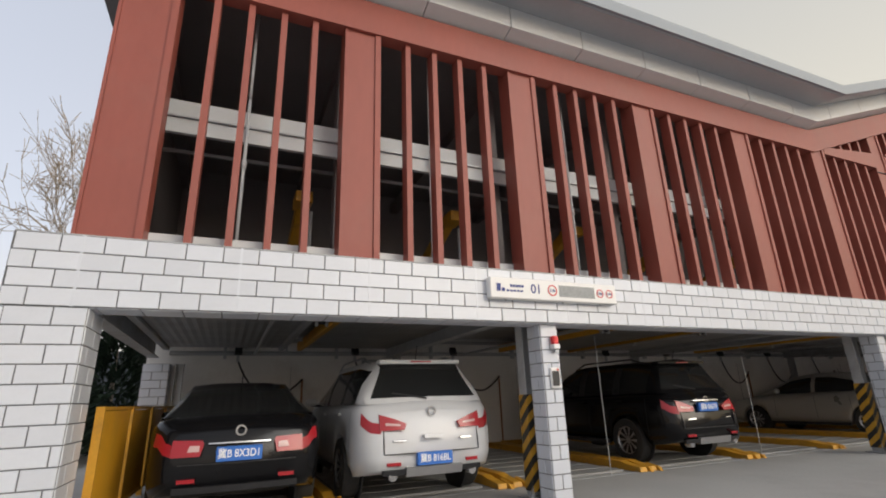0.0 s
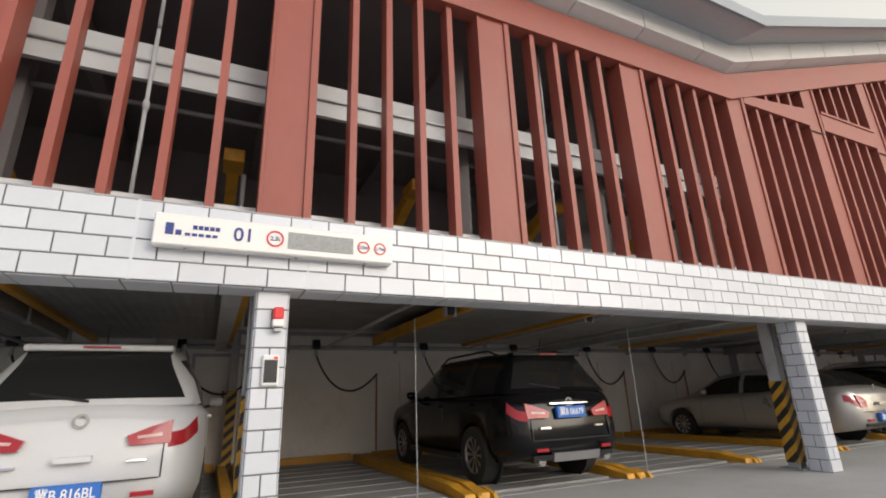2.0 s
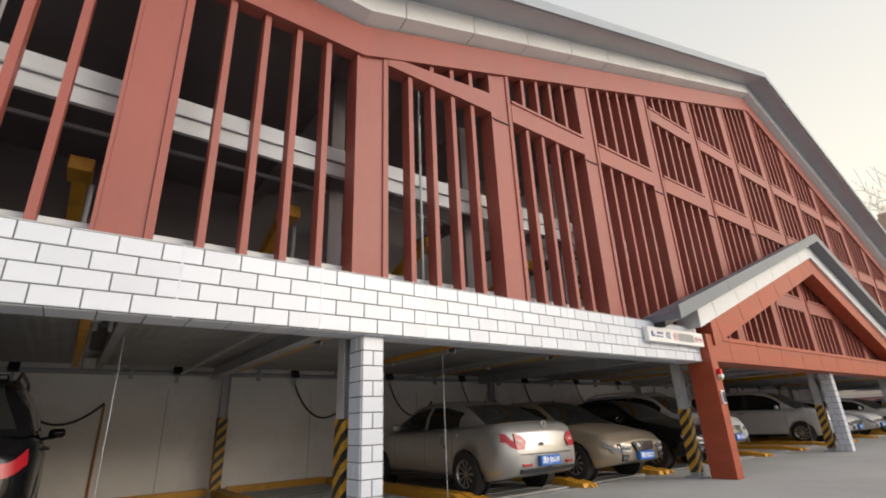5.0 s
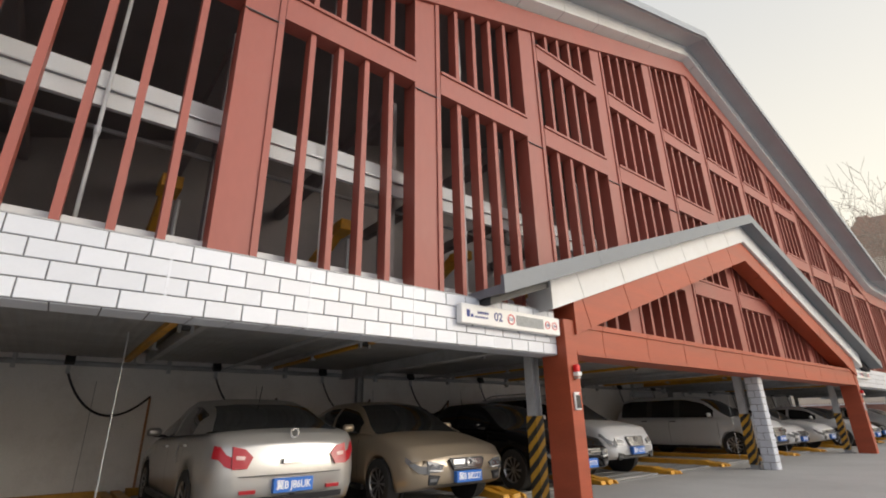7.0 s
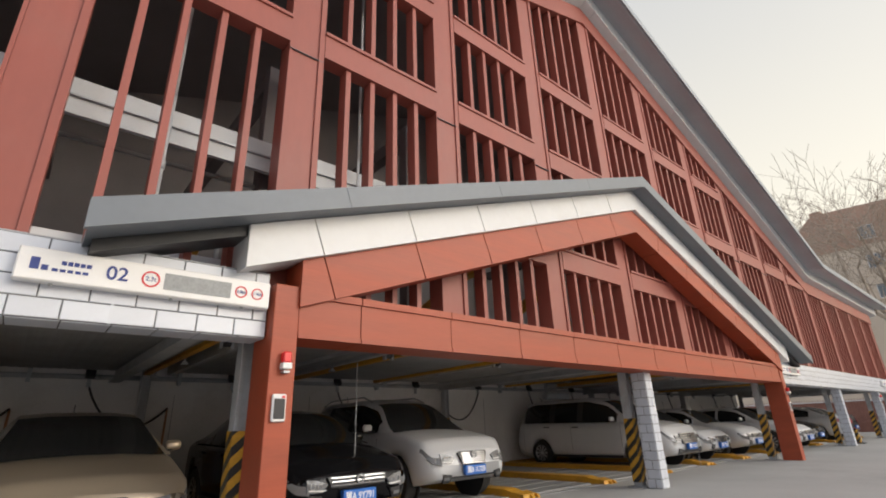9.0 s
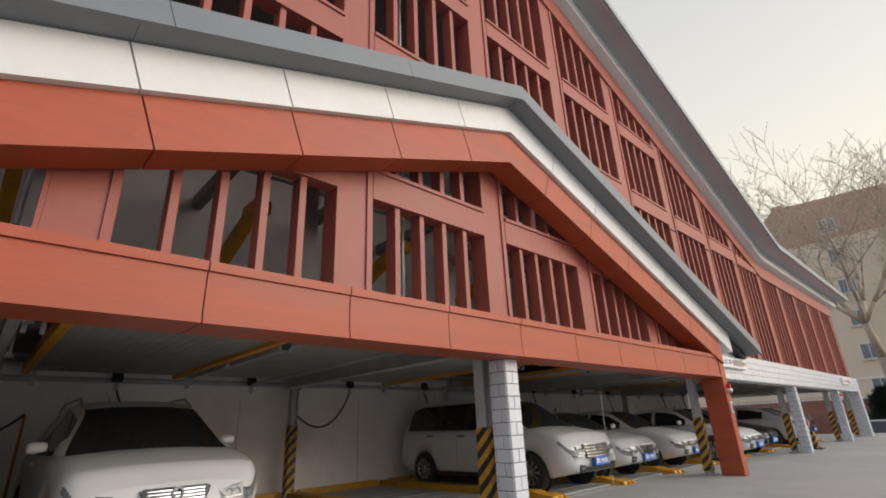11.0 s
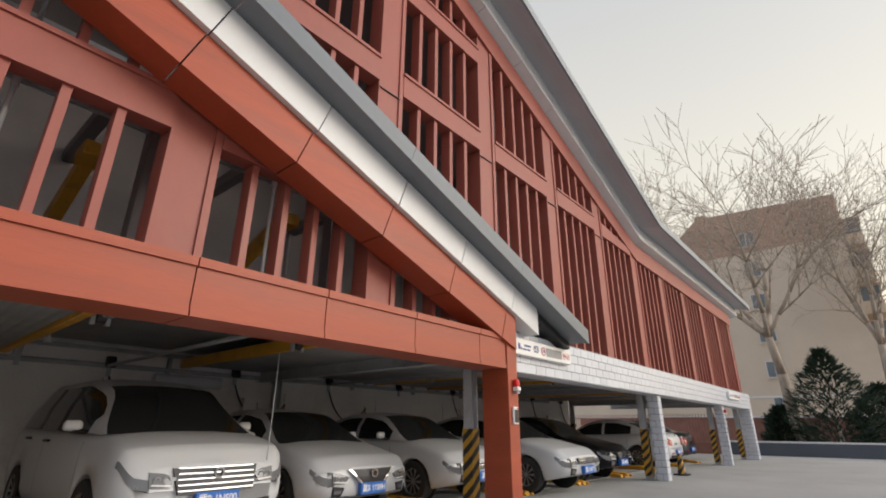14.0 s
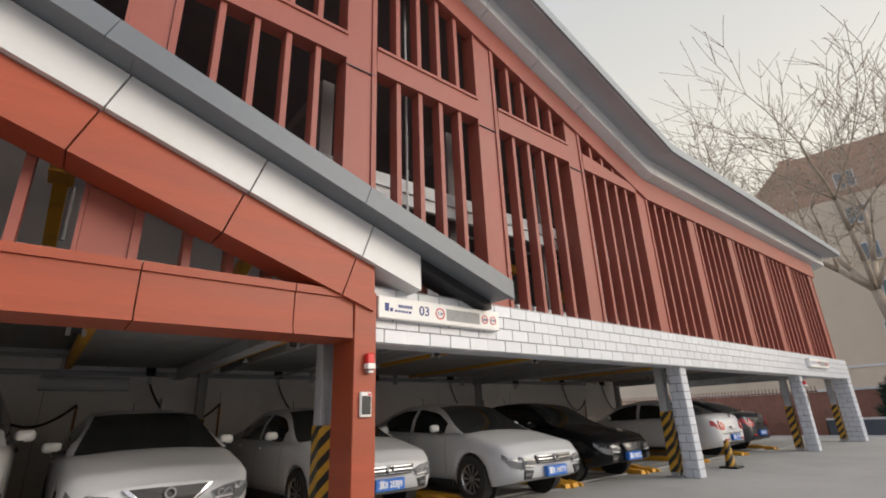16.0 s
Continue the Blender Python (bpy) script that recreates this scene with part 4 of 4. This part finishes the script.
        slab("chrome_strip", CHROME, L, -0.30, 0.30, pz + 0.10, pz + 0.113, 0.014) if tail != "low" else slab("handle", mat, L, -0.12, 0.12, 0.72, 0.76, 0.02)
        bm = bmesh.new()
        e0 = W3(L - 0.005, 0, zt - 0.02 if tail != "low" else 1.02)
        disc(bm, e0[0], e0[2], 0.055, e0[1], 20, 0.038, 0.012)
        part("emblem", bm, CHROME, c, "plain chrome emblem")
        patch("tail_lamp", TAIL, L - 0.15, L - 0.0, 0.43, 0.545, 0.006)
        if kind == "suv":
            slab("boot_seam", BLACKP, L, -wn * 0.96, wn * 0.96, 0.56, 0.568, 0.003, 0)
            slab("boot_seam", BLACKP, L, -wn * 0.985, -wn * 0.97, 0.565, 0.90, 0.003, 0)
            slab("boot_seam", BLACKP, L, wn * 0.97, wn * 0.985, 0.565, 0.90, 0.003, 0)
        bm = bmesh.new()
        hz = lerp_tab(K["roof"], C)
        p0, p1 = W3(C - 0.05, -0.5, hz), W3(C + 0.16, 0.5, hz)
        if kind == "suv":
            box(bm, -0.56, 0.56, min(p0[1], p1[1]), max(p0[1], p1[1]), hz - 0.02, hz + 0.035)
            sp_ = part("roof_spoiler", bm, mat, c, bevel=0.012)
            q = min(p0[1], p1[1])
            boxes("brake_lamp", TAIL, sp_, (-0.14, 0.14, q - 0.006, q - 0.0005, hz - 0.002, hz + 0.018))
            bm = bmesh.new()
            bar(bm, W3(D - 0.02, 0.0, 1.17), W3(D - 0.10, 0.42, 1.24), 0.012, 6)
            part("rear_wiper", bm, BLACKP, c)
        else:
            bm.free()
            slab("boot_seam", BLACKP, L, -wn * 0.96, wn * 0.96, 0.60, 0.606, 0.003, 0)
        for sx in (-1, 1):
            if kind == "suv":
                outline = [(0.33, zt - 0.13), (0.48, zt - 0.07), (0.645, zt - 0.02), (0.645, zt - 0.20), (0.36, zt - 0.20)]
                clear = [(0.40, zt - 0.135), (0.58, zt - 0.115), (0.58, zt - 0.145), (0.41, zt - 0.155)]
            elif tail == "low":
                outline = [(0.44, zt - 0.14), (0.52, zt - 0.06), (0.645, zt - 0.03), (0.645, zt - 0.25), (0.50, zt - 0.25)]
                clear = [(0.52, zt - 0.13), (0.61, zt - 0.12), (0.61, zt - 0.16), (0.53, zt - 0.165)]
            else:
                outline = [(0.34, zt - 0.13), (0.36, zt - 0.10), (0.63, zt - 0.09), (0.64, zt - 0.25), (0.37, zt - 0.25)]
                clear = [(0.38, zt - 0.15), (0.47, zt - 0.145), (0.49, zt - 0.205), (0.38, zt - 0.205)]
            lens = nose_shape("tail_lamp_inner", TAIL, [(sx * p, q) for p, q in outline], 0.014, c, True)
            nose_shape("reverse_lamp", CLEAR, [(sx * p, q) for p, q in clear], 0.021, lens, True)
            if kind == "suv":
                slab("badge", CHROME, L, sx * 0.42 - 0.07, sx * 0.42 + 0.07, 0.70, 0.712, 0.008)
        for sx in (-1, 1):
            slab("reflector", TAIL, L, sx * wn * 0.8 - 0.08, sx * wn * 0.8 + 0.08, 0.44, 0.475, 0.012)
        if kind == "suv":
            slab("skid_plate", ALU, L, -0.35, 0.35, 0.32, 0.42, 0.03)
            for sx in (-1, 1):
                bm = bmesh.new()
                p = W3(L - 0.1, sx * 0.5, 0.33)
                q = W3(L + 0.02, sx * 0.5, 0.33)
                bar(bm, p, q, 0.05, 14)
                part("exhaust", bm, CHROME, c)
        ty = W3(L + 0.022, 0, pz)
    else:
        zt = K["deck"][0][1]
        pz = 0.42 if kind == "sedan" else 0.50
        if face == "wide":
            nose_shape("grille", BLACKP, [(-0.44, zt), (0.44, zt), (0.38, pz + 0.06), (-0.38, pz + 0.06)], 0.012)
            for k in range(5):
                zz = pz + 0.09 + (zt - pz - 0.10) * k / 4
                slab("grille_bar", CHROME, 0, -0.39, 0.39, zz, zz + 0.009, 0.022)
        elif face == "slim":
            nose_shape("grille", BLACKP, [(-0.40, zt - 0.02), (0.40, zt - 0.02), (0.36, zt - 0.13), (-0.36, zt - 0.13)], 0.010)
            for k in range(3):
                slab("grille_bar", CHROME, 0, -0.36, 0.36, zt - 0.115 + 0.04 * k, zt - 0.106 + 0.04 * k, 0.018)
        elif face == "vee":
            nose_shape("grille", BLACKP, [(-0.36, zt - 0.005), (0.36, zt - 0.005), (0.18, pz + 0.05), (-0.18, pz + 0.05)], 0.010)
            for sx in (-1, 1):
                nose_shape("chrome_vee", CHROME, [(sx * 0.36, zt), (sx * 0.41, zt), (sx * 0.2, pz + 0.05), (sx * 0.16, pz + 0.05)], 0.02)
        else:
            nose_shape("grille", BLACKP, [(-0.31, zt - 0.03), (-0.27, zt - 0.01), (0.27, zt - 0.01), (0.31, zt - 0.03), (0.24, pz + 0.085), (-0.24, pz + 0.085)], 0.010)
            for k in range(6):
                zz = pz + 0.10 + (zt - pz - 0.14) * k / 5
                slab("grille_bar", CHROME, 0, -0.25, 0.25, zz, zz + 0.009, 0.018)
        slab("lower_intake", BLACKP, 0, -0.55, 0.55, K["sill"] + 0.10, pz - 0.075, 0.010)
        slab("number_plate", PLATE, 0, -0.22, 0.22, pz - 0.07, pz + 0.07, 0.03)
        patch("headlamp", HEAD, 0.0, 0.24, 0.45, 0.545, 0.006, taper=0.35)
        for sx in (-1, 1):
            slab("fog_lamp", HEAD, 0, sx * 0.56 - 0.05, sx * 0.56 + 0.05, 0.38, 0.42, 0.016)
            lamp = nose_shape("headlamp_inner", HEAD, [(sx * 0.40, zt - 0.09), (sx * 0.52, zt - 0.045), (sx * 0.64, zt - 0.03), (sx * 0.64, zt - 0.17), (sx * 0.47, zt - 0.17)])
            for ra in (0.495, 0.575):
                bm = bmesh.new()
                disc(bm, sx * ra, zt - 0.105, 0.036, W3(-0.014, sx * ra, zt - 0.105)[1], 16, 0.025, 0.008)
                part("reflector_ring", bm, CHROME, lamp)
            nose_shape("running_lamp", SIGNW, [(sx * 0.42, zt - 0.148), (sx * 0.62, zt - 0.135), (sx * 0.62, zt - 0.148), (sx * 0.46, zt - 0.162)], 0.021, lamp)
            nose_shape("bumper_vent", BLACKP, [(sx * 0.46, 0.45), (sx * 0.62, 0.47), (sx * 0.62, 0.34), (sx * 0.50, 0.34)], 0.006)
        bm = bmesh.new()
        e0 = W3(-0.03, 0, zt - 0.06)
        disc(bm, e0[0], e0[2], 0.055, e0[1], 20, 0.036, 0.012)
        part("emblem", bm, CHROME, c, "plain chrome emblem")
        ty = W3(-0.034, 0, pz)
    text("plate_letters", plate, 0.105, PLATEW, c, pose(ty[0], ty[1], ty[2], 90), 0.82)
    # mirrors, handles, sill trim, aerial, roof rails
    for sx in (-1, 1):
        bm = bmesh.new()
        p = W3(A + 0.52, sx * (W + 0.06), lerp_tab(K["deck"], A + 0.5) + 0.06)
        box(bm, p[0] - 0.09, p[0] + 0.09, p[1] - 0.045, p[1] + 0.045, p[2] - 0.055, p[2] + 0.06)
        mir = part("door_mirror", bm, mat, c, bevel=0.03, smooth=True)
        bm = bmesh.new()
        bar(bm, W3(A + 0.5, sx * (W - 0.08), p[2] - 0.06), W3(A + 0.52, sx * (W + 0.06), p[2] - 0.04), 0.025, 6)
        part("mirror_foot", bm, BLACKP, mir)
        for uu in (bp - 0.25, bp + 0.75):
            zz = lerp_tab(K["deck"], uu) - 0.14
            p0, p1 = W3(uu, sx * plan(uu) * 0.985, zz), W3(uu + 0.2, sx * (plan(uu) + 0.025), zz + 0.035)
            bm = bmesh.new()
            box(bm, min(p0[0], p1[0]), max(p0[0], p1[0]), min(p0[1], p1[1]), max(p0[1], p1[1]), zz, zz + 0.03)
            part("door_handle", bm, mat if kind != "mpv" else BLACKP, c, bevel=0.006)
        for uu in (A + 0.35, bp, C):
            bm = bmesh.new()
            pts = [P(uu, s) for s in (0.22, 0.33, 0.44, 0.55)]
            for q, w_ in zip(pts, pts[1:]):
                v = [bm.verts.new(W3(uu + du, sx * (a + 0.002), b)) for (a, b), du in ((q, 0), (w_, 0), (w_, 0.008), (q, 0.008))]
                bm.faces.new(v)
            part("door_gap", bm, BLACKP, c)
        bm = bmesh.new()
        p0, p1 = W3(K["ax"][0] + R * 1.2, sx * (W - 0.05), K["sill"] - 0.02), W3(K["ax"][1] - R * 1.2, sx * (W + 0.004), K["sill"] + 0.05)
        box(bm, min(p0[0], p1[0]), max(p0[0], p1[0]), min(p0[1], p1[1]), max(p0[1], p1[1]), K["sill"] - 0.02, K["sill"] + 0.05)
        part("sill", bm, BLACKP, c, bevel=0.008)
        if kind == "suv":
            wt_ = cring((B + C) / 2)[3][0]
            pipe("roof_rail", [W3(B + 0.15 + (C - B - 0.3) * t / 6, sx * (wt_ + 0.01), lerp_tab(K["roof"], B + 0.15 + (C - B - 0.3) * t / 6) + (0.045 if 0 < t < 6 else -0.01)) for t in range(7)], 0.016, BLACKP if mat is not P_WHITE else ALU, c)
    bm = bmesh.new()
    bar(bm, W3(C - 0.1, 0, lerp_tab(K["roof"], C - 0.1)), W3(C - 0.02, 0, lerp_tab(K["roof"], C - 0.1) + 0.22), 0.006, 5)
    part("aerial", bm, BLACKP, c)
    c.location = (x, y_end, z)
    return c


car("sedan", P_BLACK, 1.32, 0.85, True, "\u5180B 8X3D1", "dusty black saloon parked nose-in beside a yellow fence", tail="wide")
car("suv", P_WHITE, 3.45, 0.74, True, "\u5180B 816BL", "white sport utility car parked nose-in, red tail lamps", tail="low")
car("suv", P_BLACK, 8.53, 1.05, True, "\u5180B 06679", "glossy black sport utility car parked nose-in with blue plate")
car("sedan", P_SILVER, 15.65, 0.97, True, "\u5180B J86UK", "dusty silver saloon parked nose-in with red tail lamps", tail="low")
car("sedan", P_GOLD, 18.05, 0.85, False, "\u5180B B82Z7", "dusty champagne saloon parked nose-out with chrome grille")
car("sedan", P_BLACK, 20.70, 0.84, False, "\u5180A 9Y791", "black saloon parked nose-out behind a red pillar", face="slim")
car("suv", P_WHITE, 23.14, 1.40, False, "\u5180B 1L7Z0", "cream white sport utility car parked nose-out", face="bars")
car("mpv", P_WHITE, 30.30, 1.15, False, "\u5180B 1NS00", "large white people carrier with a broad chrome grille", face="wide")
car("sedan", P_WHITE, 32.52, 1.28, False, "\u5180B 1Y89H", "white saloon with a chrome vee grille, parked nose-out", face="vee")
car("sedan", P_WHITE, 35.05, 1.2, False, "\u5180B 2E8J9", "white saloon with a dark slim grille, parked nose-out", face="slim")
car("sedan", P_WHITE, 37.49, 0.46, False, "\u5180B 1M771", "silvery white saloon parked nose-out with slim chrome grille", face="slim")
car("sedan", P_BLACK, 40.20, 0.79, False, "\u5180B 8K052", "black saloon with upright grille parked nose-out")
car("sedan", P_WHITE, 45.2, 0.9, True, "\u5180B 7T210", "white saloon parked nose-in near the last pillars", tail="low")
car("sedan", P_DARK, 47.6, 1.1, True, "\u5180B 5R338", "dark grey saloon parked nose-in near the last pillars", tail="low")

# ---- yellow fence at the open end ----
fen = thing("side_fence", "amber ribbed sheet fence along the open end", "fence", (0.03, 0, 0))
fen.rotation_euler = (0, 0, -0.036)
for k in range(4):
    y0 = 0.75 + 1.3 * k
    bm = bmesh.new()
    pts = []
    for j in range(41):
        pts.append((0.012 if (j // 2) % 2 else 0.022, y0 + 0.03 + 1.2 * j / 40))
    prism(bm, pts + [(0.03, y0 + 1.23), (0.03, y0 + 0.03)], "z", 0.20, 1.18)
    part("sheet", bm, YELM, fen)
    boxes("rail", YEL, fen, (-0.01, 0.04, y0, y0 + 1.3, 1.185, 1.22), (-0.01, 0.04, y0, y0 + 1.3, 0.16, 0.195))
    boxes("fence_post", YEL, fen, (-0.02, 0.05, y0 - 0.02, y0 + 0.02, 0.0, 1.22))
boxes("kerb", CONC, None, (-0.02, 0.34, 0.6, 6.1, 0.0, 0.075))
tagged(bpy.data.objects["kerb"], "low concrete kerb under the yellow fence", "kerb", kind="structure")


# ---- surroundings ----
def tree(name, x, y, h, r, seed, lab, lean=0.0):
    rnd = random.Random(seed)
    t = thing("tree", lab, "tree", (x, y, 0), "bare trees")
    bm = bmesh.new()
    bm_b = bmesh.new()
    def grow(p, d, ln, rad, depth):
        steps = 3
        for k in range(steps):
            d2 = (d + Vector((rnd.uniform(-1, 1), rnd.uniform(-1, 1), rnd.uniform(-0.3, 0.6))) * 0.10).normalized()
            q = p + d2 * ln / steps
            r2 = rad * (0.90 if depth else 0.86)
            bar(bm if depth < 2 else bm_b, p, q, max(rad, 0.011), 7 if depth < 2 else 4, max(r2, 0.010))
            p, d, rad = q, d2, r2
            if depth >= 1 and depth < 5 and rnd.random() < 0.8:
                s = d.orthogonal().normalized()
                s.rotate(Matrix.Rotation(rnd.uniform(0, 6.28), 3, d))
                grow(p, (d * 0.75 + s * rnd.uniform(0.5, 0.95) + Vector((0, 0, 0.18))).normalized(), ln * rnd.uniform(0.5, 0.72), rad * 0.55, depth + 1)
        if depth < 5:
            for j in range(2 if depth else 5):
                s = d.orthogonal().normalized()
                s.rotate(Matrix.Rotation(rnd.uniform(0, 6.28) if depth else j * 1.26 + rnd.uniform(-0.3, 0.3), 3, d))
                grow(p, (d + s * rnd.uniform(0.35, 0.75)).normalized(), ln * rnd.uniform(0.62, 0.85), rad * rnd.uniform(0.55, 0.72), depth + 1)
    grow(Vector((0, 0, -0.05)), Vector((lean, 0.0, 1)).normalized(), h * 0.36, r, 0)
    part("trunk", bm, BARK, t, smooth=True)
    part("crown", bm_b, BARK, t, smooth=True)
    return t


tree("tree", 62.0, -0.7, 17.6, 0.33, 3, "tall bare pale-barked tree before a beige building", -0.02)
tree("tree", 70.0, -5.6, 18.0, 0.32, 8, "bare forked tree beside the beige apartment block", 0.03)
tree("tree", -3.4, 15.5, 11.5, 0.17, 33, "bare thin winter tree at the open end")


def conifer(x, y, h, r, seed):
    rnd = random.Random(seed)
    t = thing("conifer_bush", "dark green bushy conifer by a low wall", "bush", (x, y, 0), "conifers")
    bm = bmesh.new()
    bar(bm, (0, 0, 0), (0, 0, h * 0.8), 0.12, 6, 0.03)
    part("trunk", bm, BARK, t)
    bm = bmesh.new()
    for k in range(3800):
        z = h * (0.06 + 0.94 * rnd.random() ** 1.2)
        a = rnd.uniform(0, 6.283)
        lump = 0.75 + 0.35 * math.sin(a * 3 + z * 2.1) * math.sin(z * 3.3 + a)
        rr = r * (1 - (z / h) ** 2.2) * lump * rnd.uniform(0.55, 1.05) + 0.05
        p = Vector((rr * math.cos(a), rr * math.sin(a), z))
        d = Vector((math.cos(a + rnd.uniform(-0.7, 0.7)), math.sin(a + rnd.uniform(-0.7, 0.7)), rnd.uniform(0.1, 1.0))).normalized()
        s = d.cross(Vector((rnd.uniform(-1, 1), rnd.uniform(-1, 1), 1))).normalized() * rnd.uniform(0.03, 0.06)
        ln = rnd.uniform(0.18, 0.42)
        bm.faces.new([bm.verts.new(q) for q in (p - s, p + s, p + d * ln + s * 0.2, p + d * ln - s * 0.2)])
    part("foliage", bm, LEAF, t)


conifer(60.6, -2.6, 5.2, 2.5, 4)
conifer(62.5, -4.6, 3.4, 2.1, 9)
conifer(62.5, 0.0, 2.4, 1.3, 12)
boxes("hoarding", NAVY, None, (-30, -0.6, 18.0, 18.1, 0, 3.4))
tagged(bpy.data.objects["hoarding"], "dark blue-grey site hoarding beyond the open end", "hoarding", kind="structure")
conifer(-3.0, 9.5, 3.4, 1.7, 14)
conifer(-4.2, 12.0, 3.6, 1.9, 15)
conifer(-2.0, 12.5, 3.6, 1.9, 16)
conifer(-5.2, 9.5, 3.6, 1.9, 17)

boxes("low_wall", NAVY, None, (57.4, 57.65, -60, 2.0, 0, 0.58))
tagged(bpy.data.objects["low_wall"], "low dark blue-grey wall at the forecourt edge", "wall", kind="structure")
boxes("wall_coping", WHITE, None, (57.36, 57.69, -60, 2.0, 0.584, 0.66))
tagged(bpy.data.objects["wall_coping"], "pale coping on the low wall", "trim", kind="structure")
fence = thing("railing_fence", "brown vertical-bar railing on a brick plinth", "fence", (57.5, 0, 0))
boxes("plinth", BRICK, fence, (-0.12, 0.12, 2.05, 14, 0, 0.55))
boxes("rail", BRICK, fence, (-0.03, 0.03, 2.05, 14, 0.75, 0.80), (-0.03, 0.03, 2.05, 14, 1.75, 1.80))
for k in range(80):
    boxes("fence_bar", BRICK, fence, (-0.015, 0.015, 2.1 + 0.148 * k, 2.13 + 0.148 * k, 0.55, 1.98))
brw = boxes("brick_wall", BRICK, None, (66.0, 66.25, -30, 14, 0, 1.9))
tagged(brw, "dull red brick boundary wall behind the trees", "wall", kind="structure")
boxes("wall_cap", WHITE, None, (65.95, 66.3, -30, 14, 1.904, 2.02))
tagged(bpy.data.objects["wall_cap"], "pale cap on the brick boundary wall", "trim", kind="structure")

# beige apartment block
apt = thing("apartment_building", "beige apartment block with a terracotta top storey", "building", (76, 0, 0))
YL, YR, ZW, ZR = 9.5, -5.4, 16.0, 19.6
bm = bmesh.new()
box(bm, 0, 40, YR, YL, 0, ZW)
part("wall", bm, BEIGE, apt)
bm = bmesh.new()
prism(bm, [(YR - 0.15, ZW + 0.005), (YL + 0.15, ZW + 0.005), (YL - 4.6, ZR + 0.6), (YR - 0.15, ZR)], "x", -0.05, 40)
roofb = part("roof", bm, TERRA, apt)
bm = bmesh.new()
box(bm, 0.3, 1.3, YL - 5.4, YL - 4.4, ZR, ZR + 1.0)
part("chimney", bm, TERRA, roofb)
for r in range(6):
    for yy in (0.6,):
        z0 = 2.3 + 2.85 * r
        win = boxes("window", RAILW, apt, (-0.08, 0.02, yy, yy + 1.25, z0, z0 + 1.35))
        boxes("pane", WGLASS, win, (-0.10, -0.085, yy + 0.07, yy + 0.60, z0 + 0.08, z0 + 1.27), (-0.10, -0.085, yy + 0.66, yy + 1.18, z0 + 0.08, z0 + 1.27))
        boxes("sill", BEIGE, win, (-0.2, 0.0, yy - 0.08, yy + 1.33, z0 - 0.09, z0 - 0.005))
for r in range(6):
    for k in range(5):
        z0 = 1.2 + 2.85 * r
        x0 = 1.5 + 7.5 * k
        bal = boxes("balcony", BEIGE, apt, (x0, x0 + 3.2, YR - 1.3, YR - 0.005, z0, z0 + 1.0))
        boxes("pane", WGLASS, bal, (x0 + 0.05, x0 + 3.15, YR - 1.25, YR - 0.01, z0 + 1.005, z0 + 2.2))
        boxes("roof", TERRA, bal, (x0 - 0.1, x0 + 3.3, YR - 1.4, YR - 0.004, z0 + 2.205, z0 + 2.35))
boxes("string_course", WHITE, apt, (-0.06, 0.0, YR, YL, 3.6, 3.75))
# far houses close the view
for k, (x, y, w, d, h) in enumerate(((120, -60, 30, 14, 12), (150, -25, 30, 12, 9), (-70, 60, 30, 14, 8), (20, -70, 60, 14, 10), (-60, -50, 14, 40, 10), (92, 11, 20, 50, 7))):
    hs = thing("far_building", "distant pale block across the yard", "building", (x, y, 0), "far buildings")
    boxes("wall", BEIGE, hs, (0, w, 0, d, 0, h))
    boxes("roof", TERRA, hs, (-0.3, w + 0.3, -0.3, d + 0.3, h + 0.004, h + 0.5))

# warning stand by the far pillar
ws = thing("warning_stand", "small black and yellow striped warning stand", "stand", (43.2, 0.35, 0))
bm = bmesh.new()
bar(bm, (0, 0, 0.04), (0, 0, 0.55), 0.11, 12, 0.05)
part("body", bm, HAZ, ws)
boxes("foot", BLACKP, ws, (-0.18, 0.18, -0.18, 0.18, 0, 0.04))
